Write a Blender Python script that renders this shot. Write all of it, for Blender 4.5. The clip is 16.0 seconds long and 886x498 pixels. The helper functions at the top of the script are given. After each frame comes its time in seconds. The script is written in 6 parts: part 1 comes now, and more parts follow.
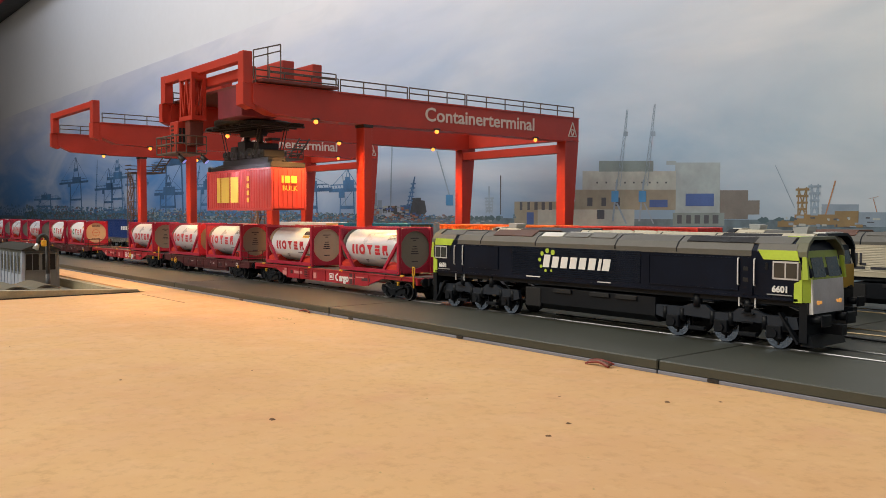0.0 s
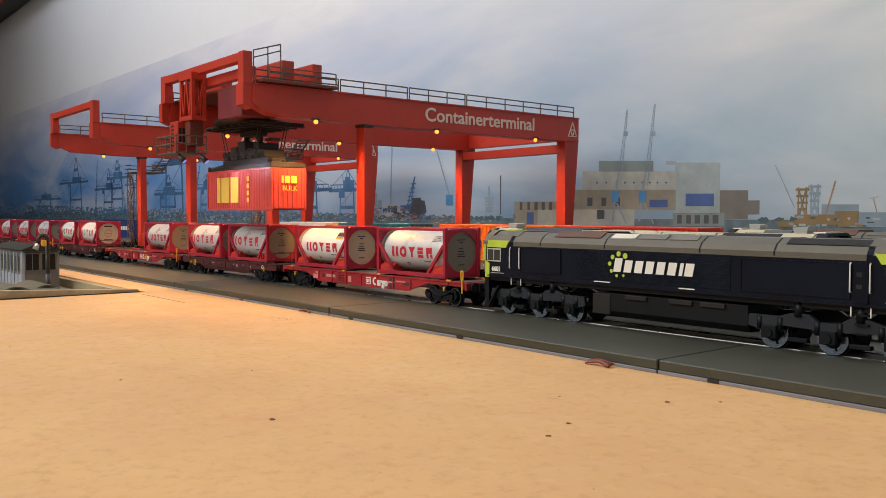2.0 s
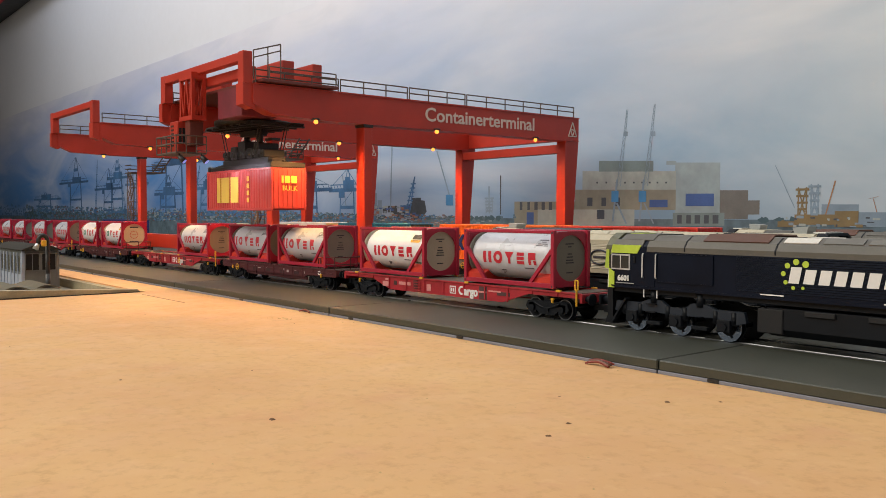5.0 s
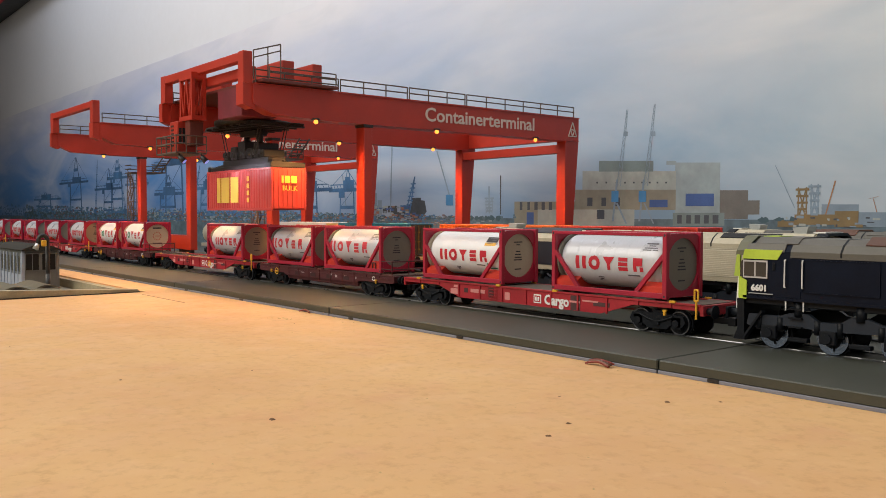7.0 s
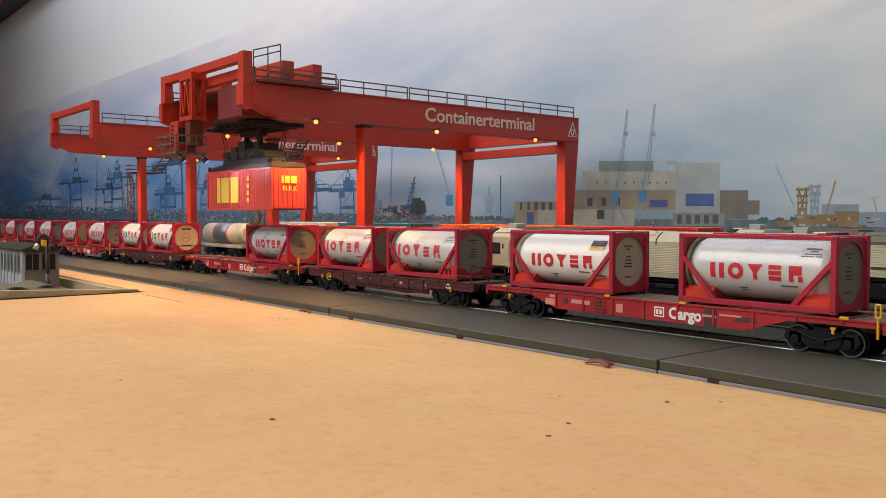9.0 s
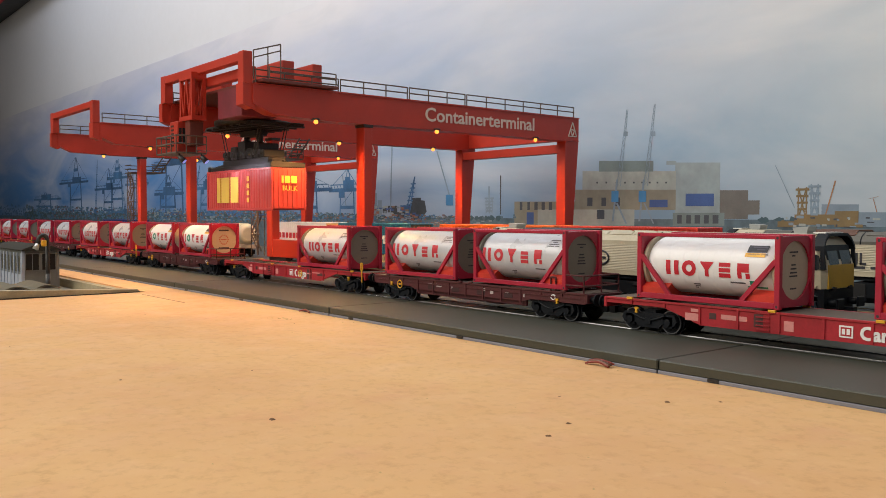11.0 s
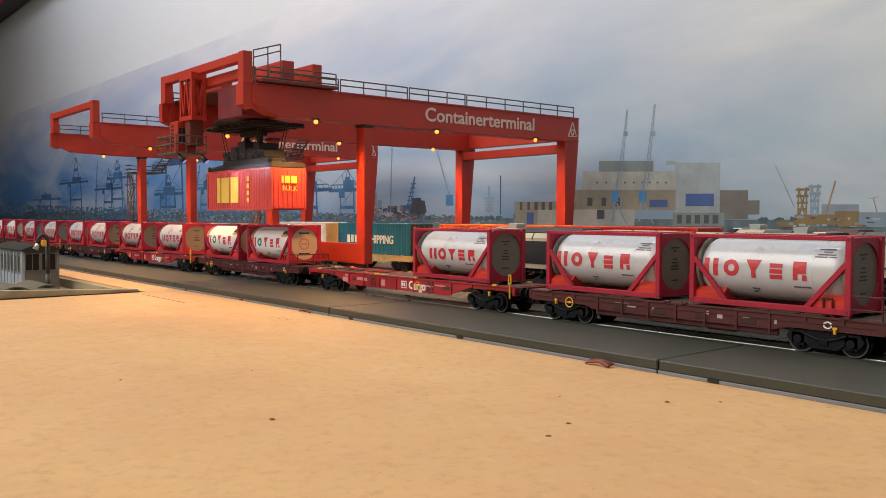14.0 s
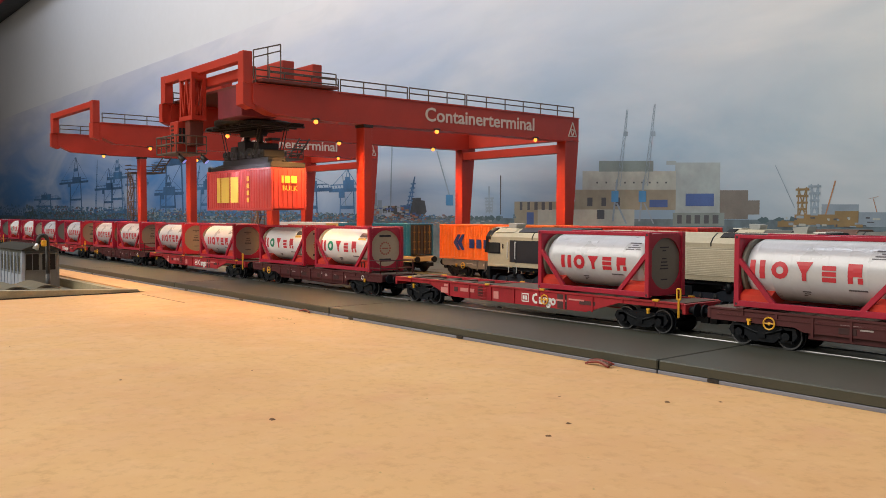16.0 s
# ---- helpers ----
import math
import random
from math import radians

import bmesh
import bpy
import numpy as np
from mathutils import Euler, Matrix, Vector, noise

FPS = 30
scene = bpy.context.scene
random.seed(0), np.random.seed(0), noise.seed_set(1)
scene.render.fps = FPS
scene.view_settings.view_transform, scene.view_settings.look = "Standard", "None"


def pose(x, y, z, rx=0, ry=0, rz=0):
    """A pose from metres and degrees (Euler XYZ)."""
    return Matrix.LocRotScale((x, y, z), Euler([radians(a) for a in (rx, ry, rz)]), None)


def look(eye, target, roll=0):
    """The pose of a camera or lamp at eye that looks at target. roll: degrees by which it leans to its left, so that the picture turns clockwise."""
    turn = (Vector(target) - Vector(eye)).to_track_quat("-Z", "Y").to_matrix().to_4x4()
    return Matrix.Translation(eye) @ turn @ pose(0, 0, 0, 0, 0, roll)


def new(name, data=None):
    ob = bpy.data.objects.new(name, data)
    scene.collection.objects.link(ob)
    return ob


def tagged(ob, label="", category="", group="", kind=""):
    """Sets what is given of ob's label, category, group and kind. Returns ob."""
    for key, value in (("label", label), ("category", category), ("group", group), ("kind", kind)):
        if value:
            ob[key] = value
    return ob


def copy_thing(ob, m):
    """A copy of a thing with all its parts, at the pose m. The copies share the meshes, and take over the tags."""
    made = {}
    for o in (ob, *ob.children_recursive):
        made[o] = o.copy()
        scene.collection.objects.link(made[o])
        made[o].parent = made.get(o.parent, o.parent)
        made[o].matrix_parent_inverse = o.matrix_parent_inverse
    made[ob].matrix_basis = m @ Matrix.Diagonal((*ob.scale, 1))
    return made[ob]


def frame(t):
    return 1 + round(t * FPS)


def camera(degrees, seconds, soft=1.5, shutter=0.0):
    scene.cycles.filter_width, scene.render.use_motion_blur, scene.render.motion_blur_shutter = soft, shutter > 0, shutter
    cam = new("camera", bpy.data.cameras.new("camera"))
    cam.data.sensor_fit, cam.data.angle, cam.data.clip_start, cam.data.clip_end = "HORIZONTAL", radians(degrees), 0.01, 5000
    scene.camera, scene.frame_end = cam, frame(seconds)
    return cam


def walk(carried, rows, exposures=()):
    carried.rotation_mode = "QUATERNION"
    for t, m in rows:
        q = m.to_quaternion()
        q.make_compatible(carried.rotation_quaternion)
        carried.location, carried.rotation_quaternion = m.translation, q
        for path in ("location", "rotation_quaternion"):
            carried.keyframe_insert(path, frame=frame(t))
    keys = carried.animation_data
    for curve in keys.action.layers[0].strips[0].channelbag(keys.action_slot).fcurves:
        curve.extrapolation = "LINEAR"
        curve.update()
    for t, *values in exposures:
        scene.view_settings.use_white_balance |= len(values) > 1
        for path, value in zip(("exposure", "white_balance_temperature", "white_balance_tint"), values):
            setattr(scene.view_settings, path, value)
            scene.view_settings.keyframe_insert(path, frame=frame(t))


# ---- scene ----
FOV = 55.11
EYE = (0.0, 0.0, 0.0531)
cam = camera(FOV, 16.0, soft=0.65)
_yaw, _pitch = 0.88474, 0.03953
_aim = (EYE[0] - math.sin(_yaw) * math.cos(_pitch), EYE[1] + math.cos(_yaw) * math.cos(_pitch), EYE[2] - math.sin(_pitch))
CAM_POSE = look(EYE, _aim, 0.12)
walk(cam, [(0.0, CAM_POSE), (16.0, CAM_POSE)])

# ---- world, lights, exposure ----
scene.view_settings.exposure = 0.0
world = bpy.data.worlds.new("room_dark")
world.use_nodes = True
world.node_tree.nodes["Background"].inputs[0].default_value = (0.5, 0.6, 0.8, 1)
world.node_tree.nodes["Background"].inputs[1].default_value = 0.03
scene.world = world


def area_lamp(name, at, to, sx, sy, watts, colour):
    d = bpy.data.lights.new(name, "AREA")
    d.shape, d.size, d.size_y, d.energy, d.color = "RECTANGLE", sx, sy, watts, colour
    ob = new(name, d)
    ob.matrix_world = look(at, to)
    return tagged(ob, kind="structure")


area_lamp("room_light", (-0.74, -0.85, 1.10), (-0.25, 0.2, 0.0), 2.2, 1.3, 34.5, (1.0, 0.935, 0.81))
area_lamp("backdrop_light", (-1.25, 0.34, 0.95), (-1.25, 0.68, 0.38), 2.5, 0.12, 6.6, (0.84, 0.91, 1.0))
# Added cool fill from the right for nose and wheels; its source is unseen.
area_lamp("side_fill", (0.75, -0.25, 0.45), (-0.15, 0.33, 0.03), 0.5, 0.35, 0.85, (0.80, 0.89, 1.0))
# Added overhead fill for the tank tops; the room has no known lamp there.
area_lamp("yard_fill", (-0.45, 0.36, 0.90), (-0.45, 0.42, 0.0), 1.4, 0.12, 0.65, (0.95, 0.96, 1.0))

# ---- materials ----
MATS = {}


def mat(name, col, rough=0.5, metal=0.0, vary=0.12, scale=60.0, fine=900.0, bump=0.15, spec=0.5, col2=None, emit=0.0, rand=0.0):
    if name in MATS:
        return MATS[name]
    m = bpy.data.materials.new(name)
    m.use_nodes = True
    nt = m.node_tree
    b = nt.nodes["Principled BSDF"]
    b.inputs["Roughness"].default_value, b.inputs["Metallic"].default_value = rough, metal
    b.inputs["Specular IOR Level"].default_value = spec
    tc = nt.nodes.new("ShaderNodeTexCoord")
    n1, n2 = nt.nodes.new("ShaderNodeTexNoise"), nt.nodes.new("ShaderNodeTexNoise")
    n1.inputs["Scale"].default_value, n2.inputs["Scale"].default_value = scale, fine
    n1.inputs["Detail"].default_value, n2.inputs["Detail"].default_value = 5, 3
    for n in (n1, n2):
        nt.links.new(tc.outputs["Object"], n.inputs["Vector"])
    add = nt.nodes.new("ShaderNodeMath")
    add.operation = "MULTIPLY_ADD"
    add.inputs[1].default_value = 0.35
    nt.links.new(n2.outputs["Fac"], add.inputs[0])
    nt.links.new(n1.outputs["Fac"], add.inputs[2])
    ramp = nt.nodes.new("ShaderNodeValToRGB")
    ramp.color_ramp.elements[0].position, ramp.color_ramp.elements[1].position = 0.42, 0.95
    lo = [c * (1 - vary * 1.6) for c in col]
    hi = list(col2) if col2 else [min(1, c * (1 + vary)) for c in col]
    ramp.color_ramp.elements[0].color, ramp.color_ramp.elements[1].color = (*lo, 1), (*hi, 1)
    nt.links.new(add.outputs[0], ramp.inputs["Fac"])
    out = ramp.outputs["Color"]
    if rand:
        oi, hs = nt.nodes.new("ShaderNodeObjectInfo"), nt.nodes.new("ShaderNodeHueSaturation")
        mr = nt.nodes.new("ShaderNodeMapRange")
        mr.inputs["To Min"].default_value, mr.inputs["To Max"].default_value = 1 - rand, 1 + rand
        nt.links.new(oi.outputs["Random"], mr.inputs["Value"])
        nt.links.new(mr.outputs[0], hs.inputs["Value"])
        nt.links.new(out, hs.inputs["Color"])
        out = hs.outputs["Color"]
    nt.links.new(out, b.inputs["Base Color"])
    if bump:
        bp = nt.nodes.new("ShaderNodeBump")
        bp.inputs["Strength"].default_value, bp.inputs["Distance"].default_value = bump, 0.0003
        nt.links.new(add.outputs[0], bp.inputs["Height"])
        nt.links.new(bp.outputs[0], b.inputs["Normal"])
    rr = nt.nodes.new("ShaderNodeMapRange")
    rr.inputs["To Min"].default_value, rr.inputs["To Max"].default_value = max(0.03, rough - 0.08), min(1, rough + 0.1)
    nt.links.new(n1.outputs["Fac"], rr.inputs["Value"])
    nt.links.new(rr.outputs[0], b.inputs["Roughness"])
    if emit:
        b.inputs["Emission Color"].default_value, b.inputs["Emission Strength"].default_value = (*col, 1), emit
    MATS[name] = m
    return m


M_RED = mat("tank_frame_red", (0.37, 0.012, 0.042), 0.38)
M_SADDLE = mat("saddle_orange_red", (0.55, 0.035, 0.02), 0.45)
M_TANK = mat("tank_silver_grey", (0.55, 0.57, 0.63), 0.29, 0.10, 0.06, bump=0.02)
M_TANKW = mat("tank_white", (0.76, 0.77, 0.81), 0.30, 0.0, 0.04, bump=0.02)
M_DISC = mat("tank_end_grey", (0.19, 0.175, 0.145), 0.5, vary=0.08)
M_DISC2 = mat("tank_end_beige", (0.46, 0.39, 0.29), 0.5, vary=0.08)
M_LET = mat("lettering_red", (0.50, 0.015, 0.035), 0.4, vary=0.05)
M_GREEN = mat("lettering_green", (0.0, 0.22, 0.13), 0.4, vary=0.05)
M_PRINTDARK = mat("small_print_dark", (0.03, 0.03, 0.04), 0.5)
M_WHITE = mat("lettering_white", (0.8, 0.8, 0.8), 0.45, vary=0.04)
M_YELLOW = mat("handle_yellow", (0.75, 0.40, 0.03), 0.4)
M_WAGRED = mat("wagon_red", (0.36, 0.015, 0.026), 0.45, vary=0.25, scale=45)
M_WAGBROWN = mat("wagon_brown", (0.078, 0.014, 0.018), 0.5)
M_DECK = mat("wagon_deck_grey", (0.10, 0.075, 0.06), 0.7)
M_BLACK = mat("running_gear_black", (0.007, 0.009, 0.013), 0.45, spec=0.2)
M_STEEL = mat("wheel_steel", (0.66, 0.68, 0.72), 0.30, 0.9, 0.1)
M_LOCO = mat("loco_navy_black", (0.006, 0.010, 0.022), 0.32, vary=0.2, spec=0.12)
M_ROOF = mat("loco_roof_grey", (0.105, 0.10, 0.088), 0.55)
M_GRILLE = mat("loco_grille_dark", (0.018, 0.018, 0.02), 0.6, spec=0.3)
M_LIME = mat("loco_lime", (0.50, 0.66, 0.07), 0.4)
M_SILVER = mat("loco_front_silver", (0.58, 0.58, 0.62), 0.32, 0.25)
M_CREAM = mat("loco_cream", (0.47, 0.42, 0.31), 0.45)
M_NOSE = mat("loco_nose_yellow", (0.42, 0.25, 0.02), 0.4)
M_BROWNROOF = mat("roof_fan_brown", (0.10, 0.045, 0.03), 0.6)
M_CRANE = mat("crane_orange_red", (0.43, 0.034, 0.018), 0.42, vary=0.08)
M_CRANEDK = mat("crane_dark_iron", (0.022, 0.018, 0.018), 0.5)
M_RAILING = mat("railing_brown_grey", (0.10, 0.075, 0.065), 0.5)
M_SIGN = mat("sign_letters_cream", (0.72, 0.62, 0.55), 0.5, vary=0.04)
M_IBC = mat("container_red", (0.52, 0.06, 0.055), 0.4)
M_IBCY = mat("lettering_yellow", (0.80, 0.56, 0.10), 0.45, vary=0.04)
M_BULB = mat("lamp_bulb_warm", (1.0, 0.27, 0.04), 0.3, emit=2.6, bump=0)
M_TEAL = mat("container_teal", (0.008, 0.13, 0.23), 0.45)
M_ORANGE = mat("container_orange", (0.85, 0.16, 0.02), 0.42)
M_REDC = mat("container_bright_red", (0.60, 0.035, 0.02), 0.42)
M_WHITEC = mat("container_white", (0.66, 0.66, 0.70), 0.45)
M_BEIGE = mat("container_beige", (0.55, 0.40, 0.20), 0.5)
M_BLUEC = mat("container_blue", (0.010, 0.035, 0.16), 0.45)


def board_material():
    """Chipboard: pressed flakes, broad pinkish and yellowish areas, faint grey stains."""
    m = bpy.data.materials.new("board_chipboard")
    m.use_nodes = True
    nt = m.node_tree
    b, L = nt.nodes["Principled BSDF"], nt.links.new
    b.inputs["Specular IOR Level"].default_value = 0.25
    tc = nt.nodes.new("ShaderNodeTexCoord")

    def noise(scale, detail, rough, lo, hi):
        n, r = nt.nodes.new("ShaderNodeTexNoise"), nt.nodes.new("ShaderNodeMapRange")
        n.inputs["Scale"].default_value, n.inputs["Detail"].default_value, n.inputs["Roughness"].default_value = scale, detail, rough
        r.inputs["From Min"].default_value, r.inputs["From Max"].default_value = lo, hi
        L(tc.outputs["Object"], n.inputs["Vector"]), L(n.outputs["Fac"], r.inputs["Value"])
        return r.outputs[0]

    def mixed(fac, a, c):
        x = nt.nodes.new("ShaderNodeMix")
        x.data_type = "RGBA"
        L(fac, x.inputs[0])
        for v, k in ((a, 6), (c, 7)):
            if isinstance(v, tuple):
                x.inputs[k].default_value = (*v, 1)
            else:
                L(v, x.inputs[k])
        return x.outputs[2]
    broad = mixed(noise(9.0, 6, 0.6, 0.32, 0.68), (0.63, 0.365, 0.172), (0.69, 0.430, 0.198))
    pink = mixed(noise(38.0, 5, 0.7, 0.52, 0.80), broad, (0.62, 0.335, 0.170))
    flake = mixed(noise(230.0, 4, 0.7, 0.50, 0.85), pink, (0.51, 0.29, 0.127))
    pale = mixed(noise(150.0, 3, 0.6, 0.58, 0.90), flake, (0.71, 0.46, 0.22))
    stain = mixed(noise(5.3, 7, 0.65, 0.60, 0.86), pale, (0.47, 0.30, 0.14))
    L(stain, b.inputs["Base Color"])
    bp = nt.nodes.new("ShaderNodeBump")
    bp.inputs["Strength"].default_value, bp.inputs["Distance"].default_value = 0.2, 0.0003
    L(noise(420.0, 3, 0.6, 0.0, 1.0), bp.inputs["Height"]), L(bp.outputs[0], b.inputs["Normal"])
    rr = nt.nodes.new("ShaderNodeMapRange")
    rr.inputs["To Min"].default_value, rr.inputs["To Max"].default_value = 0.52, 0.70
    L(noise(60.0, 3, 0.5, 0.3, 0.7), rr.inputs["Value"]), L(rr.outputs[0], b.inputs["Roughness"])
    return m


M_WOOD = board_material()
M_WOODEDGE = mat("board_edge_pale", (0.33, 0.295, 0.20), 0.6, vary=0.25)
M_PANEL = mat("yard_panel_olive", (0.050, 0.053, 0.041), 0.50, vary=0.15, scale=18, fine=700, bump=0.08, rand=0.06)
M_LIP = mat("panel_lip_bluegrey", (0.20, 0.21, 0.26), 0.5)
M_HUT = mat("hut_grey", (0.115, 0.125, 0.13), 0.6)
M_HUTLIGHT = mat("hut_strip_pale", (0.30, 0.34, 0.44), 0.5)
M_HUTROOF = mat("hut_roof_brown", (0.028, 0.028, 0.026), 0.8, spec=0.2)
M_POST = mat("post_black", (0.02, 0.02, 0.022), 0.38)
M_COVER = mat("cover_olive", (0.12, 0.105, 0.07), 0.7, vary=0.2)
M_WALLW = mat("wall_white", (0.66, 0.67, 0.74), 0.8, vary=0.03, scale=3, fine=60)
M_ROOM = mat("room_wall_grey", (0.34, 0.32, 0.30), 0.9, vary=0.05, scale=2, fine=40)
M_GLASSDK = mat("cab_glass_dark", (0.03, 0.033, 0.036), 0.08, spec=0.6, bump=0)
M_PANE = mat("hut_pane_dark", (0.012, 0.012, 0.013), 0.2, spec=0.2, bump=0)

# ---- builders, in millimetres ----
MM = 0.001


def bx(bm, x0, x1, y0, y1, z0, z1, bev=0.0):
    vs = [bm.verts.new((x, y, z)) for x in (x0, x1) for y in (y0, y1) for z in (z0, z1)]
    fs = [bm.faces.new([vs[i] for i in f]) for f in ((0, 1, 3, 2), (4, 6, 7, 5), (0, 4, 5, 1), (2, 3, 7, 6), (0, 2, 6, 4), (1, 5, 7, 3))]
    if bev:
        es = list({e for f in fs for e in f.edges})
        bmesh.ops.bevel(bm, geom=es, offset=bev, segments=1, affect="EDGES")


def prism(bm, pts, axis, a, b):
    """A polygon of (p, q) pushed from a to b along an axis: x: (y, z); y: (x, z); z: (x, y)."""
    def put(p, q, r):
        return {"x": (r, p, q), "y": (p, r, q), "z": (p, q, r)}[axis]
    lo = [bm.verts.new(put(p, q, a)) for p, q in pts]
    hi = [bm.verts.new(put(p, q, b)) for p, q in pts]
    n = len(pts)
    bm.faces.new(lo[::-1]), bm.faces.new(hi)
    for i in range(n):
        bm.faces.new((lo[i], lo[(i + 1) % n], hi[(i + 1) % n], hi[i]))


def rod(bm, p, q, r, n=8, r2=None):
    p, q = Vector(p), Vector(q)
    r2 = r if r2 is None else r2
    w = (q - p).normalized()
    u = w.orthogonal().normalized()
    v = w.cross(u)
    ring = lambda c, rr: [bm.verts.new(c + rr * (math.cos(2 * math.pi * i / n) * u + math.sin(2 * math.pi * i / n) * v)) for i in range(n)]
    a, b = ring(p, r), ring(q, r2)
    bm.faces.new(a[::-1]), bm.faces.new(b)
    for i in range(n):
        f = bm.faces.new((a[i], a[(i + 1) % n], b[(i + 1) % n], b[i]))
        f.smooth = n > 8


def bar(bm, p, q, w, h=None):
    """A square bar from p to q."""
    h = h or w
    p, q = Vector(p), Vector(q)
    d = (q - p).normalized()
    u = d.cross(Vector((0, 0, 1)))
    u = Vector((1, 0, 0)) if u.length < 1e-4 else u.normalized()
    v = u.cross(d)
    a = [bm.verts.new(p + u * i * w / 2 + v * j * h / 2) for i, j in ((-1, -1), (1, -1), (1, 1), (-1, 1))]
    b = [bm.verts.new(q + u * i * w / 2 + v * j * h / 2) for i, j in ((-1, -1), (1, -1), (1, 1), (-1, 1))]
    bm.faces.new(a[::-1]), bm.faces.new(b)
    for i in range(4):
        bm.faces.new((a[i], a[(i + 1) % 4], b[(i + 1) % 4], b[i]))


def pipe(bm, pts, r, n=8):
    for p, q in zip(pts, pts[1:]):
        rod(bm, p, q, r, n)


def tube(bm, pts, r, n=8):
    """One smooth bent tube along a chain of points."""
    pts = [Vector(p) for p in pts]
    rings, u = [], None
    for i, p in enumerate(pts):
        w = (pts[min(i + 1, len(pts) - 1)] - pts[max(i - 1, 0)]).normalized()
        u = w.orthogonal().normalized() if u is None else (u - w * u.dot(w)).normalized()
        v = w.cross(u)
        rings.append([bm.verts.new(p + r * (math.cos(2 * math.pi * q / n) * u + math.sin(2 * math.pi * q / n) * v)) for q in range(n)])
    for a, b in zip(rings, rings[1:]):
        for q in range(n):
            bm.faces.new((a[q], a[(q + 1) % n], b[(q + 1) % n], b[q])).smooth = True
    bm.faces.new(rings[0][::-1]), bm.faces.new(rings[-1])


def part(name, bm, material, parent, label="", kind=""):
    """Links a bmesh, drawn in millimetres, as one mesh under a thing or a part."""
    bmesh.ops.recalc_face_normals(bm, faces=bm.faces)
    me = bpy.data.meshes.new(name)
    bmesh.ops.scale(bm, vec=(MM, MM, MM), verts=bm.verts)
    bm.to_mesh(me)
    bm.free()
    me.materials.append(material)
    ob = new(name, me)
    if parent:
        ob.parent = parent
    return tagged(ob, label, kind=kind)


def made(fn, *a, **k):
    bm = bmesh.new()
    fn(bm, *a, **k)
    return bm


def boxes(rows, bev=0.0):
    bm = bmesh.new()
    for r in rows:
        bx(bm, *r, bev)
    return bm


def thing(name, label, category, group="", at=(0, 0, 0), kind=""):
    ob = new(name)
    ob.empty_display_size = 0.01
    ob.location = [c * MM for c in at]
    return tagged(ob, label, category, group, kind)


def lettering(name, text, size, material, parent, m, squeeze=1.0, depth=0.15, bold=0.0):
    """Text in the built-in font as a mesh; size is the cap height in mm."""
    cu = bpy.data.curves.new(name, "FONT")
    cu.body, cu.size, cu.extrude, cu.align_x = text, size * MM / 0.69, depth * MM, "CENTER"
    cu.resolution_u, cu.offset = 3, bold * MM
    tmp = bpy.data.objects.new(name, cu)
    me = bpy.data.meshes.new_from_object(tmp)
    bpy.data.objects.remove(tmp)
    for v in me.vertices:
        v.co.x *= squeeze
    me.materials.append(material)
    ob = new(name, me)
    ob.parent, ob.matrix_local = parent, m
    return ob


def facing_y(x, y, z):
    """Upright writing read from the -y side."""
    return pose(x * MM, y * MM, z * MM, 90, 0, 0)


def facing_x(x, y, z):
    """Upright writing read from the +x side."""
    return pose(x * MM, y * MM, z * MM, 90, 0, 90)


# ---- the layout: board, panels, rails, walls ----
RAIL1, RAIL2, RAIL3 = 328.7, 396.2, 489.0
WALL_Y = 680.0


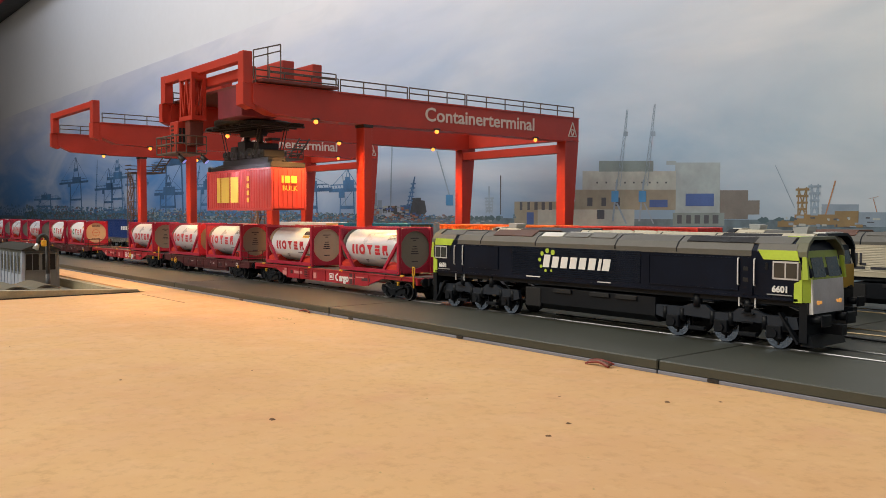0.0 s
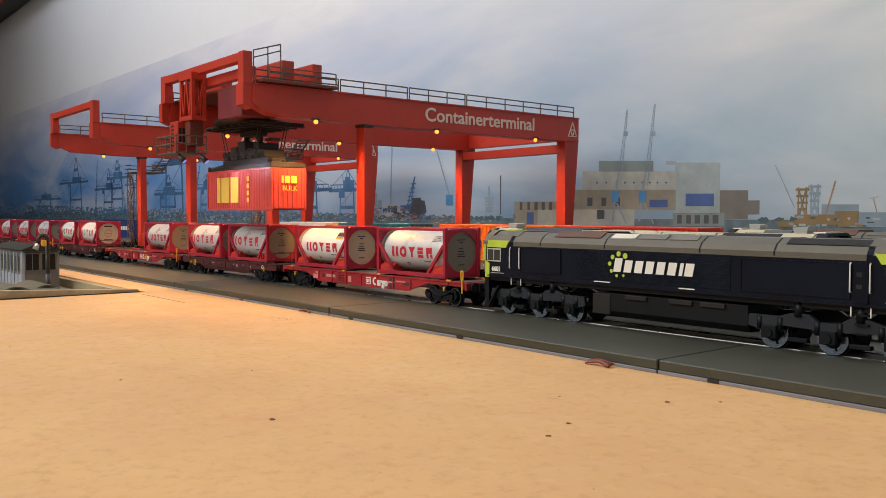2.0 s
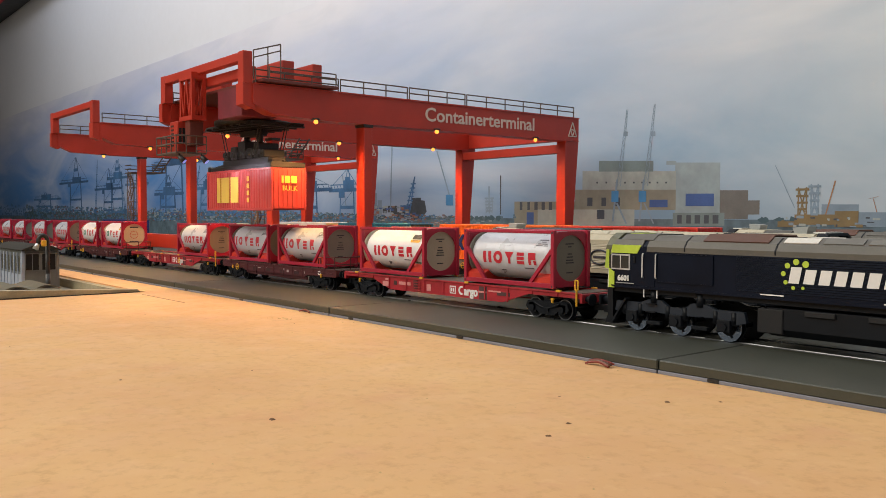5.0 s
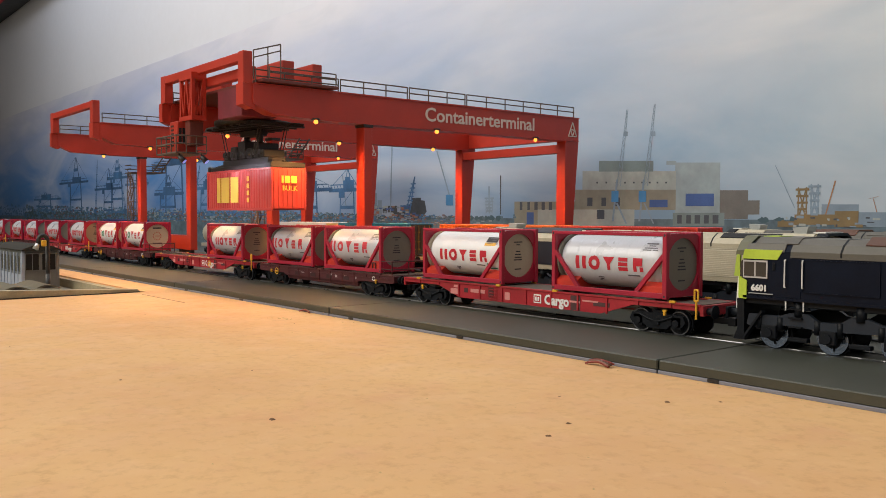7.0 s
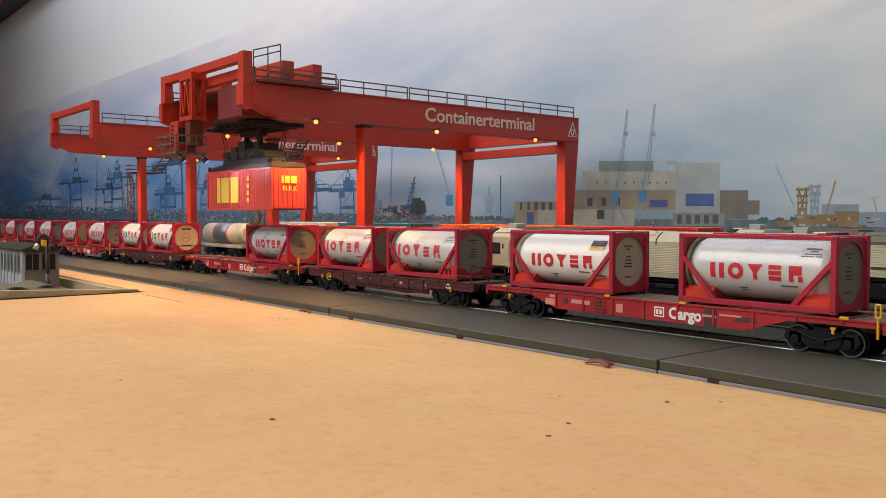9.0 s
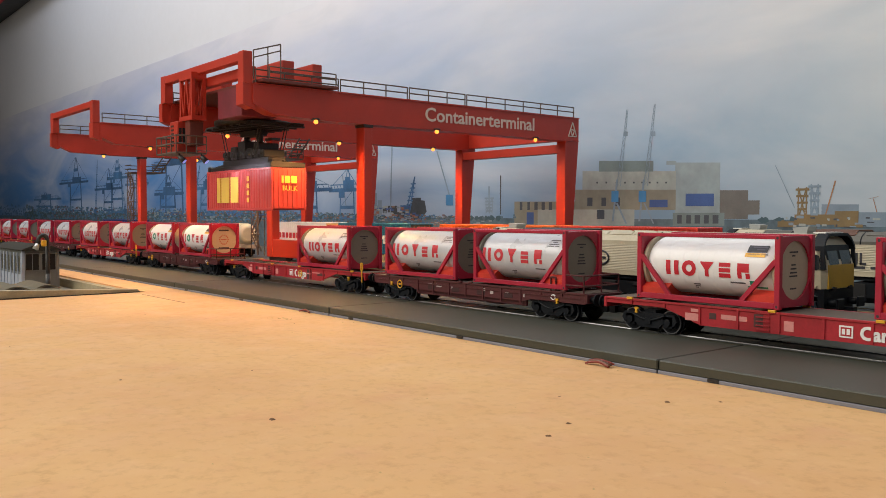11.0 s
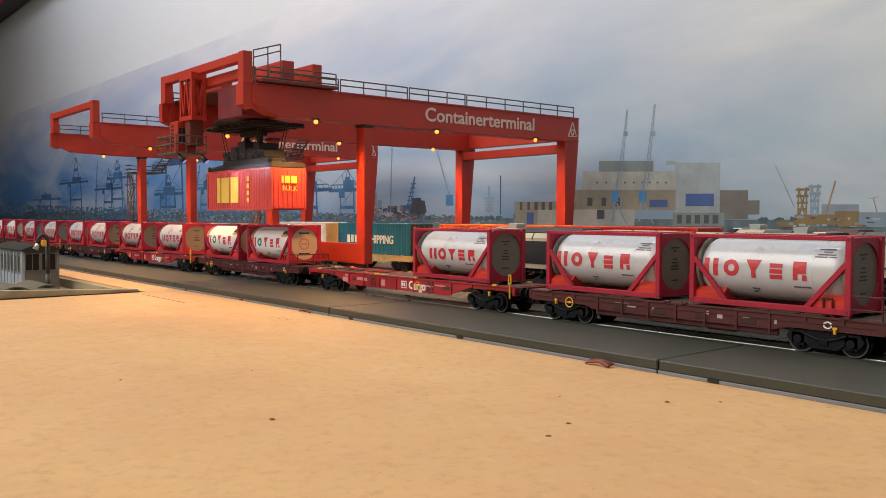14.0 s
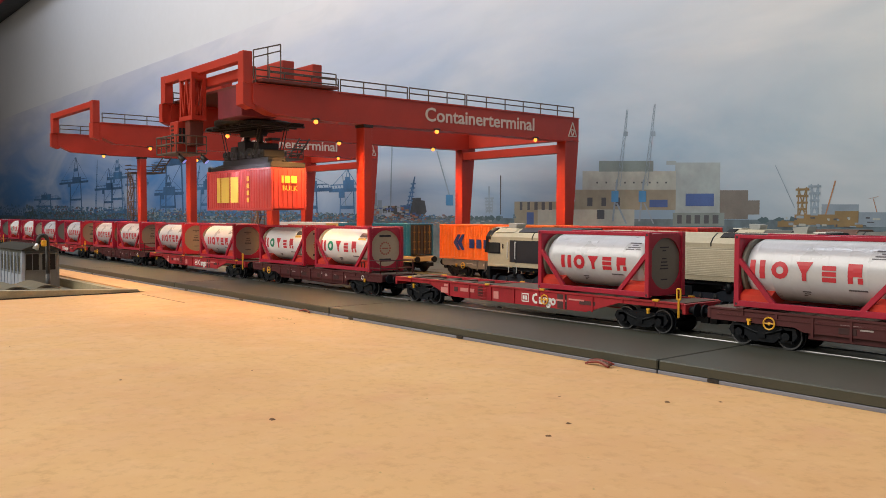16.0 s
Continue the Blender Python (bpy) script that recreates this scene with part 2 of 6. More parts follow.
def build_setting():
    board = part("board", boxes([(-637, 900, -1500, 259.0, -23, -5.2), (-3600, -637, 232, 259.0, -23, -5.2)]), M_WOOD, None)
    tagged(board, "bare pale brown chipboard baseboard with small marks", "board", kind="structure")
    pit = part("pit_floor", boxes([(-3600, -637, -1500, 232, -34, -14), (-3600, -637.2, 226, 231.9, -14, -6.5)]), M_WOODEDGE, None)
    tagged(pit, "pale lower level beside the baseboard", "floor", kind="structure")
    sub = part("ground", boxes([(-3600, 900, 263.0, WALL_Y - 2, -23, -3.2)]), M_BLACK, None)
    tagged(sub, "dark base under the yard panels", "ground", kind="structure")
    strip = part("edge_strip", made(prism, [(-900, -5.1), (-900, 30), (132, 0.9), (226, -2.9), (227, -5.1)], "x", -647, -637.5), M_WOODEDGE, None)
    tagged(strip, "pale wooden strip along the edge of the baseboard", "strip", kind="structure")
    part("strip_joint", made(prism, [(-900, -5.0), (-900, -3.6), (227, -4.4), (227.4, -5.0)], "x", -637.5, -636.6), M_CRANEDK, strip)
    # rails
    for yc in (RAIL1, RAIL2, RAIL3):
        bm = bmesh.new()
        for y in (yc - 8.25, yc + 8.25):
            prism(bm, [(y - 0.42, -3), (y - 0.42, 0.0), (y - 0.22, 0.3), (y + 0.22, 0.3), (y + 0.42, 0.0), (y + 0.42, -3)], "x", -3600, 900)
        tagged(part("rails", bm, mat("rail_steel", (0.30, 0.31, 0.32), 0.28, 0.9) if yc == RAIL1 else mat("rail_brassy", (0.34, 0.27, 0.17), 0.35, 0.8), None), "thin bright steel model rails sunk in grey panels", "rails", "yard tracks", "structure")
    room = bmesh.new()
    bx(room, -3700, 2600, -2600, -2560, -900, 1500), bx(room, 2560, 2600, -2600, WALL_Y, -900, 1500), bx(room, -3740, -3700, -2600, WALL_Y, -900, 1500)
    tagged(part("wall_room", room, M_ROOM, None), "plain dim room walls", "wall", kind="structure")
    tagged(part("ceiling", boxes([(-3700, 2600, -2600, WALL_Y, 1500, 1540)]), M_ROOM, None), "plain dim ceiling", "ceiling", kind="structure")
    tagged(part("floor", boxes([(-3700, 2600, -2600, WALL_Y, -940, -900)]), M_ROOM, None), "dim room floor", "floor", kind="structure")
    tagged(part("wall_white", boxes([(-3700, 2600, WALL_Y, WALL_Y + 30, -30, 1500)]), M_WALLW, None), "plain white wall above the printed backdrop", "wall", kind="structure")
    tagged(part("trim", boxes([(-3690, 2590, WALL_Y - 60, WALL_Y - 1, 702, 760)]), M_POST, None), "dark beam over the white wall", "beam", kind="structure")
    tagged(part("trim", boxes([(-2930, -2640, WALL_Y - 64, WALL_Y - 60.5, 703, 760)]), M_LET, None), "dull red strip on the dark beam", "beam", kind="structure")


build_setting()


# ---- tank container ----
TL, TW, TH = 69.6, 28.0, 29.8


def tank_container(green=False, sticker=False, big=False):
    t = thing("tank_container", "red-framed tank container, silver-white tank with red block lettering", "tank container", "tank containers on the train")
    if big:
        tagged(t, "red-framed tank container, grey-silver tank with large bright red blocks")
    if sticker:
        tagged(t, "red-framed tank container, bright white tank with small stickers")
    if green:
        tagged(t, "red-framed tank container, silver-white tank with one green letter block")
    h, w = TL / 2, TW / 2
    for sx in (-1, 1):
        x0, x1 = sorted((sx * h, sx * (h - 2.4)))
        for sy in (-1, 1):
            y0, y1 = sorted((sy * w, sy * (w - 2.4)))
            part("corner_post", boxes([(x0, x1, y0, y1, 0, TH)], 0.25), M_RED, t)
        # end plate with a round opening
        bm = bmesh.new()
        n, r, cz = 32, 12.0, TH / 2 + 0.4
        xa, xb = sx * (h - 0.9), sx * (h - 1.7)
        sq = []
        for i in range(n):
            a = 2 * math.pi * i / n
            k = 1 / max(abs(math.cos(a)) / (w - 1.5), abs(math.sin(a)) / (TH / 2 - 0.6))
            sq.append(((math.cos(a) * k, TH / 2 + math.sin(a) * k), (math.cos(a) * r, cz + math.sin(a) * r)))
        ring = [[bm.verts.new((x, p[0], p[1])) for p in (s[0], s[1]) for x in (xa, xb)] for s in sq]
        for i in range(n):
            a, b = ring[i], ring[(i + 1) % n]
            bm.faces.new((a[0], b[0], b[2], a[2])), bm.faces.new((a[1], a[3], b[3], b[1])), bm.faces.new((a[2], b[2], b[3], a[3])), bm.faces.new((a[0], a[1], b[1], b[0]))
        part("end_plate", bm, M_RED, t)
        bm = bmesh.new()
        rod(bm, (sx * (h - 4), 0, cz), (sx * (h - 1.9), 0, cz), 12.9, 32, 12.5)
        d = part("tank_end", bm, M_DISC2 if green or sticker else M_DISC, t, "dull dished tank end")
        bm = bmesh.new()
        xs = sorted((sx * (h - 2.0), sx * (h - 1.75)))
        if green:
            for z, k in ((8.2, 4.6), (-7.6, 4.8)):
                bx(bm, *xs, -k, k, cz + z - 0.7, cz + z + 0.7)
            ring_print = bmesh.new()
            for q in range(14):
                a = 2 * math.pi * q / 14
                bx(ring_print, *xs, 4.0 * math.cos(a) - 0.5, 4.0 * math.cos(a) + 0.5, cz + 4.0 * math.sin(a) - 0.55, cz + 4.0 * math.sin(a) + 0.55)
            bx(ring_print, *xs, -2.6, 2.6, cz - 0.35, cz + 0.35)
            part("ring_emblem", ring_print, mat("emblem_dull_red", (0.40, 0.11, 0.08), 0.5), d, "dull red ring emblem", "stuff")
        else:
            for z, k in ((7.4, 3.2), (5.9, 1.2), (2.2, 1.6), (0.6, 2.2), (-1.0, 2.6), (-2.4, 3.0), (-7.5, 2.4)):
                bx(bm, *xs, -k, k, cz + z - 0.3, cz + z + 0.3)
        part("small_print", bm, M_PRINTDARK, d, "unreadable dark print", "stuff")
    for sy in (-1, 1):
        y0, y1 = sorted((sy * w, sy * (w - 1.8)))
        part("bottom_rail", boxes([(-h + 2.2, h - 2.2, y0, y1, 0.2, 2.6)], 0.2), M_RED, t)
        part("top_rail", boxes([(-h + 2.2, h - 2.2, y0, y1, TH - 1.7, TH - 0.1)], 0.2), M_RED, t)
        for sx in (-1, 1):
            bm = bmesh.new()
            bar(bm, (sx * (h - 2.0), sy * (w - 0.9), 19.5), (sx * (h - 17.5), sy * (w - 0.9), 2.0), 1.5, 1.9)
            part("diagonal_brace", bm, M_RED, t)
    for sx in (-1, 1):
        x0, x1 = sorted((sx * (h - 2.4), sx * (h - 16)))
        bm = bmesh.new()
        prism(bm, [(-w + 1.4, 1.5), (w - 1.4, 1.5), (w - 1.4, 5.2), (w - 4.5, 7.2), (-w + 4.5, 7.2), (-w + 1.4, 5.2)], "x", x0, x1)
        part("saddle", bm, M_SADDLE, t, "orange-red saddle under the tank")
    # the tank: a lathe with shallow weld rings
    bm = bmesh.new()
    cz, R0 = TH / 2 + 0.6, 12.6
    prof = [(-h + 3.2, 9.0), (-h + 4.2, 10.9), (-h + 6.5, 12.2)]
    x = -h + 8.5
    while x < h - 8:
        prof += [(x - 0.8, R0), (x - 0.2, R0), (x, R0 + 0.07), (x + 0.2, R0), (x + 0.8, R0)]
        x += 7.5
    prof += [(h - 6.5, 12.2), (h - 4.2, 10.9), (h - 3.2, 9.0)]
    n = 40
    rings = [[bm.verts.new((px, r * math.cos(2 * math.pi * i / n), cz + r * math.sin(2 * math.pi * i / n))) for i in range(n)] for px, r in prof]
    for a, b in zip(rings, rings[1:]):
        for i in range(n):
            bm.faces.new((a[i], a[(i + 1) % n], b[(i + 1) % n], b[i])).smooth = True
    bm.faces.new(rings[0]), bm.faces.new(rings[-1][::-1])
    tank = part("tank", bm, M_TANKW if sticker or green else M_TANK, t, "cylindrical tank")

    def wrap(bm, x0, x1, z0, z1, top=None, side=-1, steps=3):
        # a patch laid on the tank's side; top: other x range for its upper edge
        rr = R0 + 0.16
        cols = []
        for j in range(steps + 1):
            z = z0 + (z1 - z0) * j / steps
            k = j / steps
            a, b = (x0, x1) if top is None else (x0 + (top[0] - x0) * k, x1 + (top[1] - x1) * k)
            y = side * math.sqrt(rr * rr - (z - cz) ** 2)
            cols.append((bm.verts.new((side * -a, y, z)), bm.verts.new((side * -b, y, z))))
        for (a, b), (c, d) in zip(cols, cols[1:]):
            bm.faces.new((a, b, d, c))
    for side in (-1, 1):
        zl, zh = (12.2, 19.6) if big or green else (11.5, 17.8)
        for i, xc in enumerate((-25.0, -15.4, -5.4, 4.4, 14.2) if big or green else (-16.6, -8.0, 0.8, 9.4, 18.0)):
            bm = bmesh.new()
            if i == 1:
                for q in range(12):
                    a0, a1 = 2 * math.pi * q / 12, 2 * math.pi * (q + 1) / 12
                    vs = []
                    for a, k in ((a0, 1), (a1, 1), (a1, 0.45), (a0, 0.45)):
                        X, Z = xc + 3.6 * k * math.cos(a), (zl + zh) / 2 + 3.5 * k * math.sin(a)
                        vs.append(bm.verts.new((side * -X, side * math.sqrt((R0 + 0.16) ** 2 - (Z - cz) ** 2), Z)))
                    bm.faces.new(vs)
            elif i == 2:
                wrap(bm, xc - 0.9, xc + 0.9, zl, zl + 3, None, side), wrap(bm, xc - 0.9, xc + 0.9, zl + 3, zh, (xc - 3.4, xc + 3.4), side)
            elif i == 0:
                for k in (-2.1, 2.1):
                    wrap(bm, xc + k - 1.15, xc + k + 1.15, zl, zh, None, side)
            elif i == 3:
                for z in (zl, zl + 2.25, zl + 4.5):
                    wrap(bm, xc - 2.7, xc + 2.7, z, z + 1.75, None, side, 1)
            else:
                wrap(bm, xc - 2.7, xc - 0.8, zl, zh, None, side), wrap(bm, xc - 0.8, xc + 2.6, zl + 2.6, zh, None, side), wrap(bm, xc + 1.0, xc + 2.9, zl, zl + 2.2, None, side, 1)
            part("letter_block", bm, M_GREEN if (green and i == 1) else mat("lettering_bright_red", (0.52, 0.035, 0.055), 0.4, vary=0.05) if big or green else M_LET, tank)
        bm = bmesh.new()
        for x0, x1, z0, z1 in ((20.5, 27, 24.3, 24.8), (22.5, 26, 23.4, 23.8), (20.5, 27.5, 22.4, 22.8), (19.5, 24.5, 21.5, 21.9), (25.2, 28, 21.5, 21.9), (11.5, 18.5, 9.3, 9.9), (-7, -3.5, 7.6, 8.1), (-6.5, -4, 6.8, 7.2), (-7, -5.4, 6.1, 6.5)):
            wrap(bm, x0, x1, z0, z1, None, side, 1)
        part("small_print", bm, mat("small_print_grey", (0.10, 0.095, 0.12), 0.5), tank, "unreadable dark print", "stuff")
    if sticker or green:
        for x0, x1, z0, z1, m in ((18.5, 27.5, 22.4, 25.2, M_PRINTDARK), (18.0, 27.0, 20.6, 22.2, M_YELLOW), (19.0, 28.0, 7.8, 8.5, M_GREEN), (20.5, 24.0, 9.0, 10.8, M_GREEN)):
            bm = bmesh.new()
            wrap(bm, x0, x1, z0, z1, None, -1, 3)
            part("sticker", bm, m, tank, "small sticker")
    # walkway and hatch; the mauve paints in the dark reflection along the tank top
    bm = bmesh.new()
    bx(bm, -h + 4, h - 4, -3.2, 3.2, TH - 1.2, TH - 0.7), rod(bm, (0, 0, TH - 1.5), (0, 0, TH - 0.3), 2.2, 14)
    part("walkway", bm, mat("walkway_mauve_reflection", (0.26, 0.24, 0.29), 0.5), t)
    # corner castings with dark holes
    for sx in (-1, 1):
        for sy in (-1, 1):
            for z in (1.2, TH - 1.2):
                part("casting_hole", made(prism, [(sx * (h - 1.2) + 0.55 * math.cos(q * math.pi / 4), z + 0.6 * math.sin(q * math.pi / 4)) for q in range(8)], "y", *sorted((sy * (w + 0.02), sy * (w - 0.2)))), M_PRINTDARK, t)
    return t


# ---- wagons ----
WHEEL_R = 5.4
TURNING = []  # wheelsets with their thing and radius


def wheelset(parent, x, r, name="wheelset", steel=M_BLACK):
    bm = bmesh.new()
    for s in (-1, 1):
        y0, y1 = s * 7.2, s * 9.6
        rod(bm, (0, y0, 0), (0, y0 + s * 0.7, 0), r + 0.6, 24), rod(bm, (0, y0 + s * 0.7, 0), (0, y1, 0), r, 24), rod(bm, (0, y1, 0), (0, y1 + s * 1.2, 0), 1.5, 10)
        for k in range(4):
            a = k * math.pi / 2
            bar(bm, (1.6 * math.cos(a), y1 + s * 0.15, 1.6 * math.sin(a)), (0.75 * r * math.cos(a), y1 + s * 0.15, 0.75 * r * math.sin(a)), 0.8, 0.5)
    rod(bm, (0, -9, 0), (0, 9, 0), 1.0, 8)
    ob = part(name, bm, steel, parent)
    bm = bmesh.new()
    for s in (-1, 1):
        n, y, k_in = 24, s * 9.66, 0.58 if r > 6 else 0.88
        for i in range(n):
            a0, a1 = 2 * math.pi * i / n, 2 * math.pi * (i + 1) / n
            bm.faces.new([bm.verts.new((k * r * math.cos(a), y, k * r * math.sin(a))) for a, k in ((a0, 0.99), (a1, 0.99), (a1, k_in), (a0, k_in))])
    # large wheels: the blue tint paints a cool reflection into the steel
    part("tyre", bm, mat("tyre_blue_glint", (0.20, 0.25, 0.34), 0.2, 0.9) if r > 6 else mat("tyre_dull", (0.16, 0.165, 0.18), 0.35, 0.8), ob, "steel tyre rim")
    ob.location = (x * MM, 0, r * MM)
    return ob


def wagon_bogie(parent, x):
    for s in (-1, 1):
        bm = bmesh.new()
        y0, y1 = sorted((s * 10.6, s * 12.2))
        prism(bm, [(x - 15, 6.0), (x - 13.8, 8.8), (x - 5.5, 9.2), (x + 5.5, 9.2), (x + 13.8, 8.8), (x + 15, 6.0), (x + 13.4, 3.8), (x + 7.2, 4.2), (x + 5.2, 2.4), (x - 5.2, 2.4), (x - 7.2, 4.2), (x - 13.4, 3.8)], "y", y0, y1)
        tube(bm, [(x - 9 + 18 * q / 8, s * 12.5, 8.4 - 2.6 * math.sin(math.pi * q / 8)) for q in range(9)], 0.55, 6), bx(bm, x - 1.6, x + 1.6, *sorted((s * 12.0, s * 13.0)), 4.0, 6.6)
        for k in (-10.3, 10.3):
            bx(bm, x + k - 2.4, x + k + 2.4, min(y0, y1), max(y0, y1) + 0.5 if s > 0 else y1, 3.0, 8.0), rod(bm, (x + k, s * 12.0, 5.4), (x + k, s * 13.0, 5.4), 1.7, 10)
        for k in (-2.4, 0, 2.4):
            rod(bm, (x + k, s * 11.4, 4.8), (x + k, s * 11.4, 8.8), 0.9, 8)
        part("bogie_frame", bm, M_BLACK, parent)
    part("bolster", boxes([(x - 3, x + 3, -11, 11, 7.4, 10.4)]), M_BLACK, parent)
    return [wheelset(parent, x + k, WHEEL_R) for k in (-10.3, 10.3)]


def flat_wagon(kind, length, bogie, ring=False, look_label=""):
    """A container flat wagon, its origin at rail height in its middle."""
    red = kind == "red"
    m = {"red": M_WAGRED, "brown": M_WAGBROWN, "grey": mat("wagon_grey", (0.16, 0.15, 0.14), 0.55), "sand": mat("wagon_sand", (0.50, 0.38, 0.20), 0.55)}[kind]
    t = thing("flat_wagon", look_label or ("bright red bogie container flat wagon with white lettering" if red else "dull brown bogie container flat wagon with end handrails"), "wagon", "wagons of the train" if kind in ("red", "brown") else "wagons of the far train")
    h = length / 2
    wheels = wagon_bogie(t, -bogie) + wagon_bogie(t, bogie)
    for s in (-1, 1):
        bm = bmesh.new()
        y0, y1 = sorted((s * 13.4, s * 12.2))
        inner = bogie - 18
        if red:
            prism(bm, [(-h + 3, 14.6), (-h + 3, 12.2), (-inner - 9, 12.2), (-inner + 10, 6.2), (inner - 14, 6.2), (inner + 6, 12.2), (h - 3, 12.2), (h - 3, 14.6)], "y", y0, y1)
        else:
            prism(bm, [(-h + 3, 14.2), (-h + 3, 9.6), (-inner - 4, 9.6), (-inner, 8.0), (inner - 2, 8.0), (inner + 4, 9.6), (h - 3, 9.6), (h - 3, 14.2)], "y", y0, y1)
        part("side_sill", bm, m, t)
        bm = bmesh.new()
        bx(bm, -h + 2.6, h - 2.6, *sorted((s * 13.9, s * 12.4)), 14.0, 15.0, 0.15)
        for i in range(11):
            xx = -h + 18 + i * (2 * h - 36) / 10
            bx(bm, xx - 0.5, xx + 0.5, *sorted((s * 13.4, s * 13.9)), 12.4 if abs(xx) > inner else 6.6, 14.2)
        part("top_flange", bm, m, t)
        for xx in (-h + 17, -h + 87.5, h - 87.5, h - 17):
            part("lock_block", boxes([(xx - 1.6, xx + 1.6, *sorted((s * 14.3, s * 13.0)), 14.6, 15.7)], 0.15), M_YELLOW if red else m, t)
        bm = bmesh.new()
        for xx, ww, z, hh in ((-58, 3.6, 9.5, 1.6), (-56.5, 2.2, 12.4, 0.7), (-38, 6, 11.3, 0.5), (-38, 6, 10.3, 0.5), (-14, 2.0, 9.8, 2.0), (34, 3.4, 10.6, 0.5), (44, 5, 11.6, 0.4)) if red else ((-30, 4, 12.2, 0.3), (-24, 2.4, 11.2, 0.3), (-12, 0.6, 11.5, 0.9), (22, 1.3, 11.0, 0.9), (16, 0.7, 12.0, 0.8), (34, 1.4, 11.8, 0.3), (47, 0.5, 11.2, 1.0)):
            bx(bm, s * -1 * xx - ww, s * -1 * xx + ww, *sorted((s * 13.4, s * 13.58)), z - hh, z + hh)
        part("small_print", bm, mat("print_pink", (0.62, 0.25, 0.24), 0.5) if red else mat("print_grey", (0.42, 0.36, 0.36), 0.5), t, "unreadable pale print", "stuff")
        if red:
            bm = bmesh.new()
            x0 = s * -1 * 8.5
            bx(bm, x0 - 2.6, x0 + 2.6, *sorted((s * 13.4, s * 13.62)), 7.9, 12.4), 
            lg = part("logo_plate", bm, M_WHITE, t, "white logo square")
            bm = bmesh.new()
            bx(bm, x0 - 2.0, x0 + 2.0, *sorted((s * 13.62, s * 13.7)), 8.5, 11.8)
            part("logo_field", bm, m, lg), 
            bm = bmesh.new()
            for k in (-0.9, 0.9):
                bx(bm, x0 + k - 0.6, x0 + k + 0.6, *sorted((s * 13.7, s * 13.78)), 9.1, 11.2)
            part("logo_bars", bm, M_WHITE, lg)
            lettering("lettering", "Cargo", 4.7, M_WHITE, t, facing_y(22.0, -13.6, 7.9) if s < 0 else pose(-22.0 * MM, 13.6 * MM, 7.9 * MM, 90, 0, 180), 0.98, bold=0.25)
            for xx, ww, z0, z1 in ((34.5, 3.2, 6.4, 13.6), (-27, 2.0, 8.2, 13.4), (51, 5.0, 9.6, 11.6), (-48, 1.6, 9.4, 12.0)):
                part("sill_patch", boxes([(s * -1 * xx - ww, s * -1 * xx + ww, *sorted((s * 13.4, s * 13.55)), z0, z1)]), mat("patch_dark", (0.075, 0.030, 0.032), 0.6, vary=0.4), t, "dark worn patch")
            bm = bmesh.new()
            for k in range(5):
                bx(bm, s * -1 * -25 - 3, s * -1 * -25 + 3, *sorted((s * 12.8, s * 14.0)), 7.0 + k * 1.7, 7.5 + k * 1.7)
            part("step_ladder", bm, m, t)
        # brake wheel ring
        bm = bmesh.new()
        xc = s * -23.0 if red else -h + 30
        for q in range(14):
            a0, a1 = 2 * math.pi * q / 14, 2 * math.pi * (q + 1) / 14
            rod(bm, (xc + 2.4 * math.cos(a0), s * 14.2, 10.2 + 2.4 * math.sin(a0)), (xc + 2.4 * math.cos(a1), s * 14.2, 10.2 + 2.4 * math.sin(a1)), 0.35, 5)
        rod(bm, (xc - 2.3, s * 14.2, 10.2), (xc + 2.3, s * 14.2, 10.2), 0.3, 5), rod(bm, (xc, s * 13, 10.2), (xc, s * 14.3, 10.2), 0.7, 8)
        if red and not ring:
            bm.free()
        else:
            part("brake_wheel", bm, M_YELLOW, t, "yellow brake handwheel")
    # deck: cross members and boards
    part("centre_sill", boxes([(-h + 4, h - 4, -3.0, 3.0, 9.0, 14.2)]), M_DECK, t)
    for i in range(15):
        xx = -h + 5 + i * (2 * h - 10) / 14
        part("cross_member", boxes([(xx - 1.4, xx + 1.4, -12.4, 12.4, 12.4, 14.4)]), M_DECK, t)
    for x0, x1 in ((-h + 3, -h + 15), (h - 15, h - 3), (-20, 20)):
        part("deck_plate", boxes([(x0, x1, -12.2, 12.2, 14.5, 14.95)]), M_DECK, t)
    for e in (-1, 1):
        part("headstock", boxes([(*sorted((e * (h - 3.2), e * (h - 1.4))), -13.6, 13.6, 10.0, 14.6)], 0.2), m, t)
        for s in (-1, 1):
            bm = bmesh.new()
            rod(bm, (e * (h - 2), s * 10, 12), (e * (h + 1.6), s * 10, 12), 1.5, 12), rod(bm, (e * (h + 1.6), s * 10, 12), (e * (h + 2.4), s * 10, 12), 2.9, 14)
            part("buffer", bm, M_BLACK, t)
        bm = bmesh.new()
        bx(bm, *sorted((e * (h - 4), e * (h + 7))), -1.6, 1.6, 6.2, 8.8), bx(bm, *sorted((e * (h + 4.5), e * (h + 8))), -4, 4, 6.0, 9.4)
        part("coupler", bm, M_BLACK, t)
        # yellow hand lever at the corner
        bm = bmesh.new()
        xx = e * (h - 4.5)
        pipe(bm, [(xx, -14.2, 8.5), (xx, -14.2, 16.5)], 0.5, 6), pipe(bm, [(xx - 0.9, -14.2, 16.5), (xx - 0.9, -14.2, 21.2), (xx + 0.9, -14.2, 21.2), (xx + 0.9, -14.2, 16.5), (xx - 0.9, -14.2, 16.5)], 0.42, 6)
        if red and e > 0:
            part("hand_lever", bm, M_YELLOW, t, "yellow hand lever")
        else:
            bm.free()
        bm = bmesh.new()
